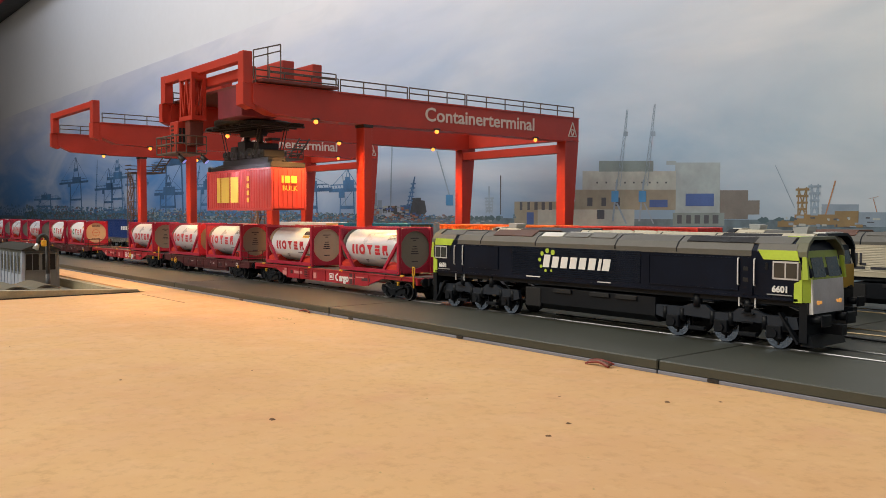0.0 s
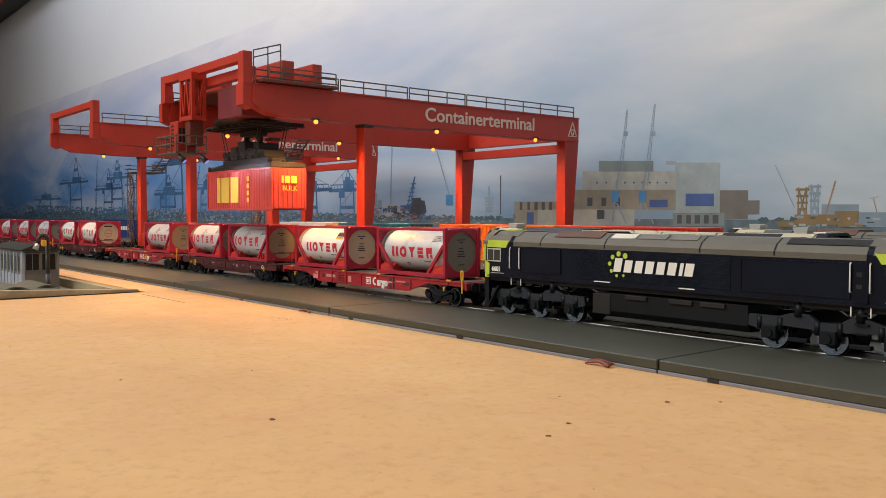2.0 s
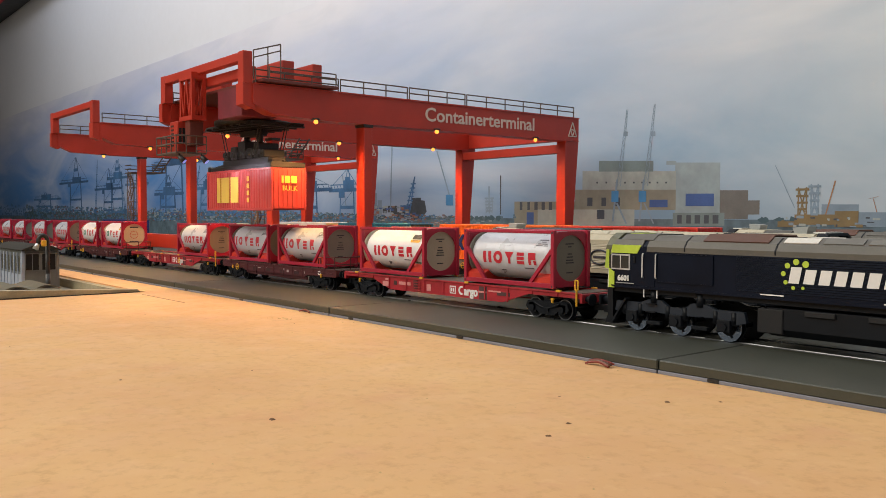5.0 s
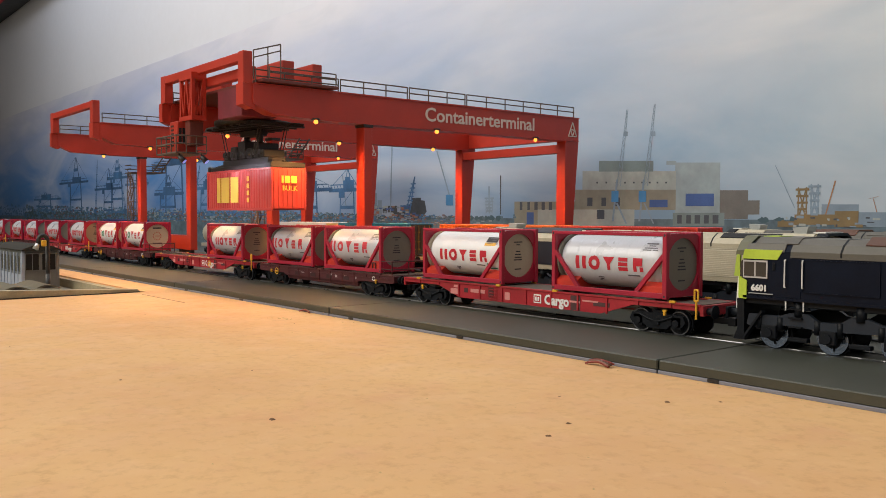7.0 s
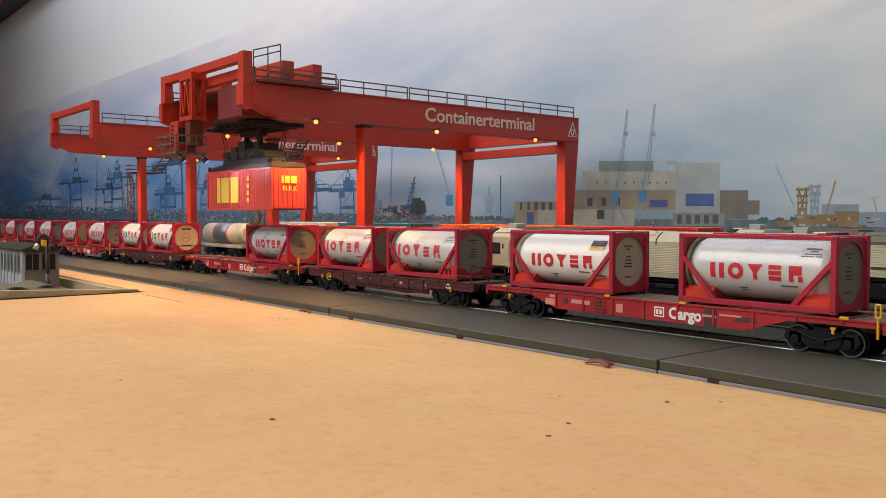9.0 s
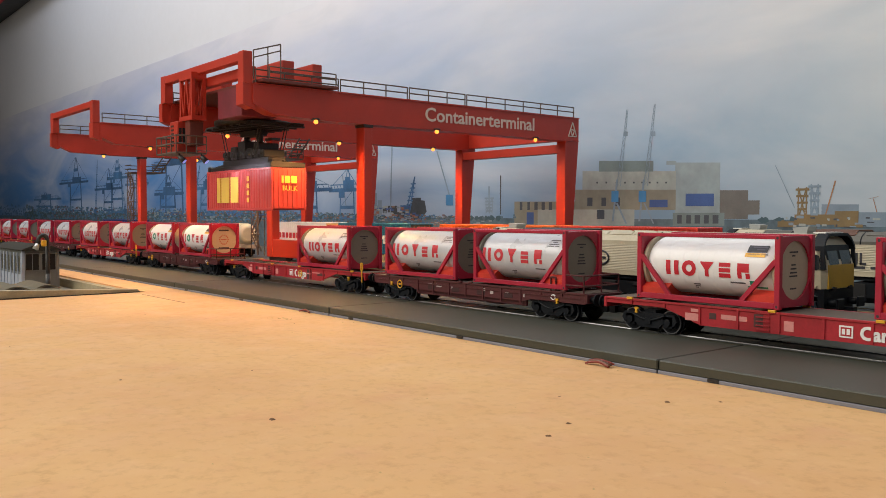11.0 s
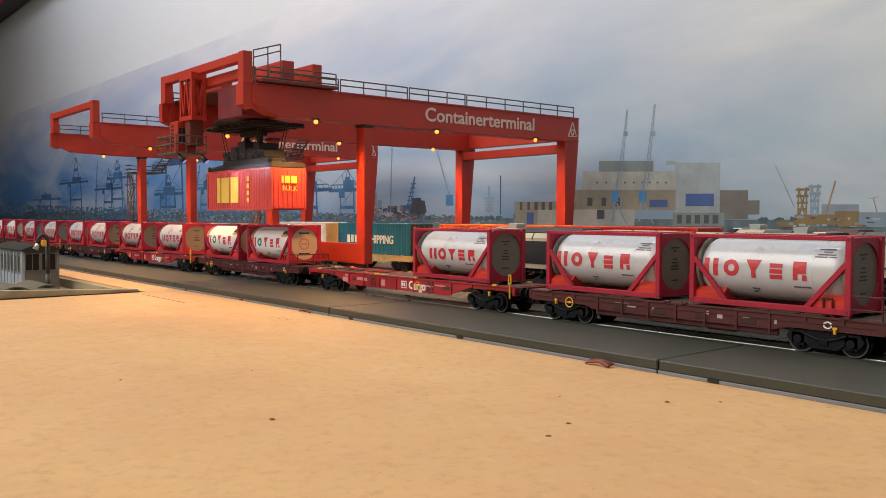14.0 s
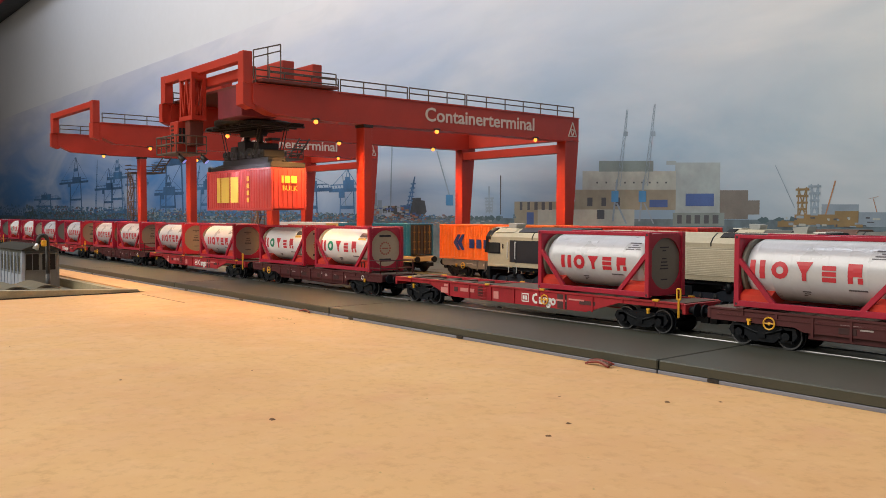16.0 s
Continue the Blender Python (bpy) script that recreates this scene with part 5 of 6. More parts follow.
    part("band", made(rod, (-20, 0, 29), (-18, 0, 29), 13.7, 32), M_LET, tk), part("band", made(rod, (20, 0, 29), (22, 0, 29), 13.7, 32), M_LET, tk)
    part("chassis", boxes([(-60, 60, -12, 12, 11, 15.6)], 0.4), mat("chassis_pale", (0.33, 0.31, 0.27), 0.55), tw)
    for x in (-36, 36):
        wagon_bogie(tw, x)


build_yard()


def build_pit():
    hut = place(thing("signal_hut", "grey model hut with arched roof and paned windows", "hut"), 0, 0, 0)
    x0, x1, y0, y1 = -905, -800, 184, 213
    part("wall", boxes([(x0, x1, y0, y1, -14, 21.6)], 0.3), M_HUT, hut)
    bm = bmesh.new()
    pts = [(y0 - 1.6, 21.4)] + [(y0 - 1.6 + (y1 - y0 + 3.2) * i / 10, 22.4 + 4.6 * math.sin(math.pi * i / 10)) for i in range(11)] + [(y1 + 1.6, 21.4)]
    prism(bm, pts, "x", x0 - 2, x1 + 2.2)
    part("roof", bm, M_HUTROOF, hut)
    for ya, yb in ((186.2, 196.6), (199.4, 210.2)):
        w = part("window_frame", boxes([(x1 + 0.0, x1 + 0.8, ya - 1, yb + 1, 3.4, 19.6)]), M_HUT, hut)
        part("pane", boxes([(x1 + 0.8, x1 + 1.0, ya, yb, 4.6, 18.6)]), M_PANE, w)
        part("glazing_bar", boxes([(x1 + 1.0, x1 + 1.3, (ya + yb) / 2 - 0.3, (ya + yb) / 2 + 0.3, 4.6, 18.6)]), M_HUT, w)
    for k in range(8):
        xa = x1 - 3.5 - k * 12.8
        part("pilaster", boxes([(xa - 2.2, xa, y0 - 0.8, y0, -14, 19.4)]), M_HUTLIGHT, hut, "pale blue-grey strip")
        part("pane", boxes([(xa - 11.6, xa - 3.4, y0 - 0.3, y0 + 0.1, 2.8, 16.4)]), M_PANE, hut)
        part("lower_panel", boxes([(xa - 11.6, xa - 3.4, y0 - 0.5, y0 + 0.1, -13, 0.6)]), M_HUTLIGHT, hut)
    part("corner_strip", boxes([(x1 - 2, x1 + 0.6, y0 - 0.9, y0 + 1.2, -14, 21.2)]), M_HUTLIGHT, hut)
    part("waist_board", boxes([(x1, x1 + 0.6, y0 + 1, y1, 0.8, 2.4)]), M_HUT, hut), part("corner_strip", boxes([(x1, x1 + 0.7, y1 - 1.6, y1 + 0.5, -14, 21)]), M_HUT, hut), part("corner_strip", boxes([(x1, x1 + 0.5, 197.4, 198.8, -14, 21)]), M_HUT, hut)
    wc = thing("water_crane", "glossy black curved water crane with brass fitting", "water crane")
    bm = bmesh.new()
    arc = [(-740, 188.8 - 3.4 + 3.4 * math.cos(a), 32 + 4.2 * math.sin(a)) for a in [i * math.pi / 10 for i in range(11)]]
    tube(bm, [(-740, 188.8, -14), (-740, 188.8, 10), (-740, 188.8, 32)] + arc + [(-740, 181.6, 29)], 1.7, 12)
    part("pipe", bm, M_POST, wc), part("base_sleeve", made(rod, (-740, 188.8, -14), (-740, 188.8, 5), 2.4, 14, 1.9), M_POST, wc)
    part("spout", made(rod, (-740, 182, 30.5), (-740, 179.6, 25), 1.5, 12, 2.4), M_STEEL, wc, "bright metal spout"), part("fitting", boxes([(-738.4, -735, 183.5, 187, 27.4, 32.4)], 0.4), M_YELLOW, wc, "brass yellow fitting")
    ramp = thing("rail_bogie", "olive-brown low model truck with two arched covers", "truck")
    part("bed", boxes([(-760, -694, 120, 186, -14, -3.4)], 0.8), M_COVER, ramp)
    for yc in (155, 178):
        pts = [(yc - 10, -4)] + [(yc - 9.6 + 19.2 * i / 10, -3.8 + 2.8 * math.sin(math.pi * i / 10)) for i in range(11)] + [(yc + 10, -4)]
        part("arched_cover", made(prism, pts, "x", -758, -694 - (yc - 155) * 0.2), M_COVER, ramp)
        part("dark_opening", made(prism, [(yc - 6.5 + 13 * i / 8, -3.8 + 1.9 * math.sin(math.pi * i / 8)) for i in range(9)], "x", -693.8 - (yc - 155) * 0.2, -693.4 - (yc - 155) * 0.2), M_CRANEDK, ramp)


build_pit()


# ---- the printed backdrop ----
def sky_material():
    m = bpy.data.materials.new("printed_sky")
    m.use_nodes = True
    nt = m.node_tree
    L = nt.links.new
    b = nt.nodes["Principled BSDF"]
    b.inputs["Roughness"].default_value, b.inputs["Specular IOR Level"].default_value = 0.6, 0.25
    tc, sep = nt.nodes.new("ShaderNodeTexCoord"), nt.nodes.new("ShaderNodeSeparateXYZ")
    L(tc.outputs["Object"], sep.inputs[0])

    def ramp(src, stops):
        r = nt.nodes.new("ShaderNodeValToRGB")
        while len(r.color_ramp.elements) < len(stops):
            r.color_ramp.elements.new(0.5)
        for e, (p, c) in zip(r.color_ramp.elements, stops):
            e.position, e.color = p, (*c, 1)
        L(src, r.inputs["Fac"])
        return r.outputs["Color"]

    def span(src, a, c):
        r = nt.nodes.new("ShaderNodeMapRange")
        r.inputs["From Min"].default_value, r.inputs["From Max"].default_value = a, c
        L(src, r.inputs["Value"])
        return r.outputs[0]

    def mixed(fac, a, c, blend="MIX"):
        x = nt.nodes.new("ShaderNodeMix")
        x.data_type, x.blend_type = "RGBA", blend
        if isinstance(fac, float):
            x.inputs[0].default_value = fac
        else:
            L(fac, x.inputs[0])
        for s, i in ((a, 6), (c, 7)):
            if isinstance(s, tuple):
                x.inputs[i].default_value = (*s, 1)
            else:
                L(s, x.inputs[i])
        return x.outputs[2]
    up = span(sep.outputs["Z"], 0.03, 0.38)
    grey = ramp(up, [(0.0, (0.18, 0.28, 0.38)), (0.25, (0.30, 0.42, 0.53)), (0.6, (0.53, 0.59, 0.66)), (1.0, (0.73, 0.75, 0.79))])
    blue = ramp(up, [(0.0, (0.045, 0.15, 0.38)), (0.33, (0.075, 0.23, 0.56)), (0.62, (0.25, 0.36, 0.66)), (0.85, (0.47, 0.51, 0.70)), (1.0, (0.56, 0.57, 0.70))])
    base = mixed(span(sep.outputs["X"], -1.45, -0.30), blue, grey)
    mp = nt.nodes.new("ShaderNodeMapping")
    mp.inputs["Scale"].default_value, mp.inputs["Location"].default_value = (0.55, 1.0, 2.0), (3.37, 0.4, 0.13)
    L(tc.outputs["Object"], mp.inputs[0])
    n1, n2 = nt.nodes.new("ShaderNodeTexNoise"), nt.nodes.new("ShaderNodeTexNoise")
    for n, sc, dt, dist in ((n1, 5.0, 8, 0.6), (n2, 13.0, 10, 0.5)):
        n.inputs["Scale"].default_value, n.inputs["Detail"].default_value, n.inputs["Distortion"].default_value = sc, dt, dist
        L(mp.outputs[0], n.inputs["Vector"])
    cl = ramp(n1.outputs["Fac"], [(0.37, (0.0, 0.0, 0.0)), (0.64, (1.0, 1.0, 1.0))])
    c1 = mixed(cl, mixed(0.05, base, (0.26, 0.34, 0.46)), mixed(0.36, base, (0.84, 0.80, 0.78)))
    c2 = mixed(ramp(n2.outputs["Fac"], [(0.45, (0.0, 0.0, 0.0)), (0.72, (0.40, 0.40, 0.40))]), c1, mixed(0.50, c1, (0.30, 0.37, 0.47)))
    L(c2, b.inputs["Base Color"])
    return m


def build_backdrop():
    y0 = WALL_Y - 1.5
    sheet = part("backdrop", boxes([(-3690, 2500, y0, WALL_Y - 0.2, -3, 377)]), sky_material(), None)
    tagged(sheet, "printed photo backdrop of a cloudy harbour with cranes", "backdrop", kind="structure")
    P_GREY, P_PALE, P_TAN = mat("ink_grey", (0.26, 0.32, 0.35), 0.6, fine=200), mat("ink_pale", (0.32, 0.35, 0.34), 0.6, fine=200), mat("ink_tan", (0.23, 0.22, 0.18), 0.6, fine=200)
    P_GREYGREEN, P_BROWNGREY, P_DARK = mat("ink_greygreen", (0.16, 0.21, 0.22), 0.6), mat("ink_browngrey", (0.14, 0.135, 0.13), 0.6), mat("ink_dark", (0.06, 0.07, 0.09), 0.6)
    P_BLUE, P_STEEL, P_STEELBLUE = mat("ink_blue", (0.05, 0.10, 0.28), 0.6), mat("ink_steel", (0.20, 0.27, 0.35), 0.6), mat("ink_steelblue", (0.19, 0.25, 0.32), 0.6)
    P_CABBLUE, P_YELLOW, P_ORANGE, P_NIGHT = mat("ink_cab_blue", (0.06, 0.22, 0.45), 0.6), mat("ink_yellow", (0.20, 0.14, 0.065), 0.6), mat("ink_orange", (0.33, 0.17, 0.09), 0.6), mat("ink_night", (0.045, 0.115, 0.25), 0.6, vary=0.3, scale=30)

    inks = iter(range(100000))

    def printed(name, m, layer, pts):
        d = 0.05 + layer * 0.06 + next(inks) % 12 * 0.005
        part(name, made(prism, pts, "y", y0 - d, y0 - d + 0.02), m, sheet)

    def stroke(name, m, layer, a, b, w):
        d = 0.05 + layer * 0.06 + next(inks) % 12 * 0.005
        k = w / 2 * 0.6
        part(name, made(prism, [(a[0] - k, a[1]), (a[0] + k, a[1]), (b[0] + k, b[1]), (b[0] - k, b[1])], "y", y0 - d, y0 - d + 0.02), m, sheet)
    def lattice_tower(m, x0, x1, z0, z1):
        for xa, xb in ((x0, x0), (x1, x1), (x0, x1), (x1, x0)):
            stroke("printed_mast", m, 3, (xa, z1), (xb, z0), 2.0)
        for q in range(5):
            z = z0 + (z1 - z0) * (q + 0.5) / 5
            printed("printed_rung", m, 4, [(x0 - q * 0.6, z), (x1 + q * 0.6, z), (x1 + q * 0.6, z + 1.8), (x0 - q * 0.6, z + 1.8)])

    printed("printed_hall", P_GREY, 0, [(-483, 43.7), (-435, 44.3), (-435, 101.2), (-483, 103.4)])
    printed("printed_hall", P_PALE, 0, [(-598, 79.8), (-482, 77.3), (-482, 95.4), (-598, 99.9)])
    printed("printed_hall", P_GREYGREEN, 0, [(-576, 98.5), (-508, 95.9), (-508, 106.2), (-576, 109.5)])
    printed("printed_roof_box", P_GREY, 1, [(-493, 101.7), (-482, 101.2), (-482, 104.9), (-493, 105.5)])
    printed("printed_hall", P_TAN, 0, [(-608, 59.1), (-482, 58.7), (-482, 77.8), (-608, 80.6)])
    printed("printed_hall", P_TAN, 0, [(-700, 41.4), (-607, 42.4), (-607, 68.1), (-700, 69.1)])
    printed("printed_shed", P_PALE, 1, [(-663, 41.8), (-530, 43.2), (-530, 59.4), (-663, 59.9)])
    printed("printed_shed", P_GREYGREEN, 1, [(-485, 43.7), (-430, 44.3), (-430, 56.0), (-485, 56.0)])
    printed("printed_hall", P_BROWNGREY, 0, [(-435, 50.4), (-407, 50.5), (-407, 75.7), (-435, 76.3)])
    printed("printed_hall", P_BROWNGREY, 0, [(-408, 54.4), (-396, 54.5), (-396, 66.7), (-408, 66.8)])
    printed("printed_door", P_BLUE, 2, [(-471, 62.3), (-441, 62.1), (-441, 73.4), (-471, 73.9)])
    printed("printed_door", P_BLUE, 2, [(-512, 61.5), (-491, 61.4), (-491, 68.4), (-512, 68.7)])
    printed("printed_door", P_BLUE, 2, [(-680, 43.5), (-669, 43.6), (-669, 56.8), (-680, 56.8)])
    printed("printed_window", P_DARK, 2, [(-691, 59.4), (-687, 59.4), (-687, 68.3), (-691, 68.4)])
    printed("printed_window", P_DARK, 2, [(-679, 59.4), (-675, 59.4), (-675, 68.2), (-679, 68.3)])
    printed("printed_window", P_DARK, 2, [(-668, 59.3), (-663, 59.3), (-663, 68.1), (-668, 68.1)])
    printed("printed_window", P_DARK, 2, [(-657, 59.3), (-652, 59.3), (-652, 68.0), (-657, 68.0)])
    printed("printed_window", P_DARK, 2, [(-646, 59.3), (-641, 59.2), (-641, 67.8), (-646, 67.9)])
    printed("printed_window", P_DARK, 2, [(-635, 59.2), (-630, 59.2), (-630, 67.7), (-635, 67.8)])
    printed("printed_window", P_DARK, 2, [(-624, 59.2), (-620, 59.2), (-620, 67.6), (-624, 67.7)])
    printed("printed_window", P_DARK, 2, [(-613, 59.1), (-609, 59.1), (-609, 67.5), (-613, 67.5)])
    printed("printed_window", P_DARK, 2, [(-591, 63.2), (-584, 63.1), (-584, 71.9), (-591, 72.0)])
    printed("printed_window", P_DARK, 2, [(-572, 63.1), (-566, 63.0), (-566, 71.6), (-572, 71.7)])
    printed("printed_window", P_DARK, 2, [(-555, 62.9), (-548, 62.9), (-548, 71.4), (-555, 71.5)])
    printed("printed_window", P_DARK, 2, [(-480, 45.9), (-475, 45.9), (-475, 53.9), (-480, 53.9)])
    printed("printed_window", P_DARK, 2, [(-470, 46.0), (-465, 46.0), (-465, 53.9), (-470, 53.9)])
    printed("printed_window", P_DARK, 2, [(-461, 46.1), (-455, 46.1), (-455, 53.9), (-461, 53.9)])
    printed("printed_window", P_DARK, 2, [(-451, 46.1), (-446, 46.2), (-446, 53.9), (-451, 53.9)])
    printed("printed_window", P_DARK, 2, [(-442, 46.2), (-436, 46.3), (-436, 53.9), (-442, 53.9)])
    printed("printed_window", P_DARK, 2, [(-579, 86.4), (-577, 86.3), (-577, 88.1), (-579, 88.1)])
    printed("printed_window", P_DARK, 2, [(-567, 86.0), (-565, 86.0), (-565, 87.7), (-567, 87.8)])
    printed("printed_window", P_DARK, 2, [(-554, 85.7), (-551, 85.6), (-551, 87.3), (-554, 87.4)])
    printed("printed_window", P_DARK, 2, [(-543, 85.4), (-541, 85.3), (-541, 87.0), (-543, 87.1)])
    printed("printed_window", P_DARK, 2, [(-532, 85.1), (-530, 85.0), (-530, 86.7), (-532, 86.8)])
    printed("printed_window", P_DARK, 2, [(-522, 84.8), (-520, 84.8), (-520, 86.4), (-522, 86.5)])
    printed("printed_window", P_DARK, 2, [(-513, 84.6), (-511, 84.5), (-511, 86.2), (-513, 86.2)])
    printed("printed_window", P_DARK, 2, [(-504, 84.3), (-502, 84.3), (-502, 85.9), (-504, 85.9)])
    printed("printed_window", P_DARK, 2, [(-494, 84.0), (-492, 84.0), (-492, 85.6), (-494, 85.6)])
    printed("printed_shed", P_DARK, 2, [(-578, 49.7), (-568, 49.7), (-568, 59.0), (-578, 59.0)])
    for xt, zt, xb, zb in ((-540, 158.5, -550, 82.7), (-507, 160.6, -517, 82.0)):
        for dx in (-2.4, 2.4):
            stroke("printed_jib", P_STEEL, 3, (xt + dx * 0.3, zt), (xb + dx, zb), 0.9)
        for q in range(14):
            k0, k1 = q / 14, (q + 1) / 14
            sg = 1 if q % 2 else -1
            stroke("printed_lacing", P_STEEL, 3, (xt + (xb - xt) * k0 + sg * (0.7 + 1.7 * k0), zt + (zb - zt) * k0), (xt + (xb - xt) * k1 - sg * (0.7 + 1.7 * k1), zt + (zb - zt) * k1), 0.7)
    stroke("printed_mast", P_STEEL, 3, (-552, 89.6), (-557, 47.5), 4)
    printed("printed_cab", P_CABBLUE, 4, [(-559, 67.0), (-550, 66.9), (-550, 78.2), (-559, 78.4)])
    stroke("printed_leg", P_STEEL, 3, (-552, 65.7), (-540, 45.4), 4)
    printed("printed_counterweight", P_STEEL, 4, [(-544, 132.7), (-539, 132.3), (-539, 136.7), (-544, 137.2)])
    stroke("printed_mast", P_STEEL, 3, (-519, 88.6), (-524, 47.7), 4)
    printed("printed_cab", P_CABBLUE, 4, [(-525, 66.6), (-516, 66.5), (-516, 77.5), (-525, 77.7)])
    stroke("printed_leg", P_STEEL, 3, (-518, 65.4), (-507, 45.6), 3)
    printed("printed_counterweight", P_STEEL, 4, [(-511, 130.3), (-506, 130.0), (-506, 134.3), (-511, 134.7)])
    stroke("printed_jib", P_STEEL, 3, (-382, 96.3), (-364, 60.1), 1.0)
    lattice_tower(P_YELLOW, -361, -354, 49.8, 77.1)
    lattice_tower(P_STEEL, -350, -344, 50.8, 79.6)
    stroke("printed_jib", P_ORANGE, 3, (-330, 81.8), (-339, 49.0), 2)
    printed("printed_barge", P_YELLOW, 4, [(-364, 46.0), (-328, 46.3), (-328, 54.5), (-364, 54.5)])
    printed("printed_barge", P_YELLOW, 4, [(-330, 44.5), (-311, 44.7), (-311, 57.2), (-330, 57.2)])
    printed("printed_barge", P_YELLOW, 4, [(-379, 43.9), (-362, 44.1), (-362, 48.8), (-379, 48.7)])
    rngy = random.Random(5)
    for q in range(34):
        x, z = rngy.uniform(-376, -300), 44 + rngy.random() ** 1.6 * 8
        w, h = rngy.uniform(1.5, 6), rngy.uniform(0.7, 2.4)
        printed("printed_deckhouse", (P_YELLOW, P_STEELBLUE, P_DARK, P_PALE)[q % 4], 5, [(x, z), (x + w, z), (x + w, z + h), (x, z + h)])
    printed("printed_shed", P_STEELBLUE, 2, [(-341, 54.5), (-311, 54.5), (-311, 62.5), (-341, 62.8)])
    printed("printed_shed", P_STEELBLUE, 2, [(-313, 44.7), (-277, 45.1), (-277, 56.2), (-313, 56.3)])
    stroke("printed_jib", P_ORANGE, 3, (-303, 66.9), (-296, 68.5), 2)
    stroke("printed_mast", P_ORANGE, 3, (-300, 66.8), (-297, 56.3), 1.0)
    stroke("printed_jib", P_STEEL, 3, (-841, 134.4), (-811, 66.9), 4)
    printed("printed_cab", P_CABBLUE, 4, [(-823, 65.6), (-809, 65.4), (-809, 78.8), (-823, 79.0)])
    stroke("printed_mast", P_STEEL, 3, (-938, 147.5), (-942, 54.2), 4)
    stroke("printed_mast", P_STEEL, 3, (-1003, 118.1), (-978, 60.4), 4)
    stroke("printed_mast", P_STEEL, 3, (-1062, 112.2), (-1052, 62.4), 4)
    P_HULL = mat("ink_hull", (0.05, 0.06, 0.075), 0.6, vary=0.3)
    printed("printed_hull", P_HULL, 3, [(-930, 47), (-874, 47), (-862, 58), (-866, 72), (-884, 74), (-900, 66), (-903, 58), (-936, 57)])
    for x0, x1, z0, z1 in ((-981, -974, 56, 84), (-972, -962, 54, 74), (-960, -950, 56, 63), (-948, -926, 57, 66), (-893, -874, 70, 76)):
        printed("printed_superstructure", P_STEELBLUE if x1 < -960 else P_HULL, 3, [(x0, z0), (x1, z0), (x1, z1), (x0, z1)])
    rngs = random.Random(9)
    for q in range(60):
        x, z = rngs.uniform(-985, -870), rngs.uniform(45, 64)
        printed("printed_cargo_box", (mat("ink_cargo_red", (0.27, 0.09, 0.07), 0.6), P_BLUE, P_STEELBLUE, mat("ink_cargo_rust", (0.24, 0.15, 0.11), 0.6), P_PALE)[q % 5], 4, [(x, z), (x + 7, z), (x + 7, z + 2.2), (x, z + 2.2)])
    stroke("printed_spire", P_STEEL, 3, (-743, 87.6), (-742, 55.6), 4)
    lattice_tower(P_STEEL, -748, -737, 55.6, 74.4)
    stroke("printed_mast", P_DARK, 3, (-723, 99.6), (-723, 54.3), 3)
    FAR = mat("ink_far_crane", (0.055, 0.155, 0.33), 0.6, vary=0.3, scale=30)

    def beam(m, x0, x1, z, h):
        printed("printed_boom", m, 3, [(x0, z - h / 2), (x1, z - h / 2), (x1, z + h / 2), (x0, z + h / 2)])

    def harbour_crane(m, x, base, deck, top, w, out, back):
        """A quay crane in print: portal legs with ties, boom, apex mast with stays, machine house and hanging cab."""
        for dx in (-w / 2, w / 2):
            stroke("printed_leg", m, 3, (x + dx, deck), (x + dx * 1.15, base), w * 0.14)
        stroke("printed_brace", m, 3, (x - w / 2, base + (deck - base) * 0.45), (x + w / 2, deck), w * 0.07)
        beam(m, x - w * 0.58, x + w * 0.58, base + (deck - base) * 0.42, 5), beam(m, x - w * 0.55, x + w * 0.55, base + 4, 5)
        beam(m, x - out, x + back, deck, 5.5), beam(m, x - out * 0.9, x + back * 0.8, deck + 8, 1.6)
        for q in range(9):
            u = x - out * 0.9 + (out * 0.9 + back * 0.8) * q / 8
            stroke("printed_lacing", m, 3, (u, deck + 8), (u + w * 0.12, deck + 2), 3.0)
        stroke("printed_mast", m, 3, (x + w * 0.05, top), (x - w * 0.25, deck), w * 0.09), stroke("printed_mast", m, 3, (x + w * 0.1, top), (x + w * 0.4, deck), w * 0.09)
        stroke("printed_stay", m, 3, (x, top), (x - out * 0.85, deck + 6), 3.5), stroke("printed_stay", m, 3, (x, top), (x + back * 0.9, deck + 6), 3.5)
        beam(m, x - w * 0.3, x + w * 0.55, deck + 7, 14), beam(m, x - out * 0.45, x - out * 0.45 + 16, deck - 7, 9)
        beam(m, x - w * 0.16, x + w * 0.22, deck + (top - deck) * 0.5, 8)
    for x, base, deck, top, w, out, back in ((-2375, 60, 139, 205, 90, 150, 110), (-2110, 60, 116, 165, 60, 105, 95), (-1700, 52, 157, 200, 80, 120, 150), (-1735, 50, 97, 136, 75, 75, 85), (-1160, 46, 92, 116, 46, 70, 70)):
        harbour_crane(P_NIGHT, x, base, deck, top, w, out, back)
    for x, base, deck, top, w, out, back in ((-2050, 55, 140, 182, 70, 60, 90), (-1900, 52, 122, 160, 60, 90, 60), (-2680, 62, 98, 118, 120, 120, 170), (-1540, 50, 104, 130, 50, 60, 80), (-1300, 48, 84, 112, 44, 60, 60), (-1050, 46, 90, 120, 34, 50, 30), (-1420, 48, 92, 126, 40, 70, 40)):
        harbour_crane(FAR, x, base, deck, top, w, out, back)
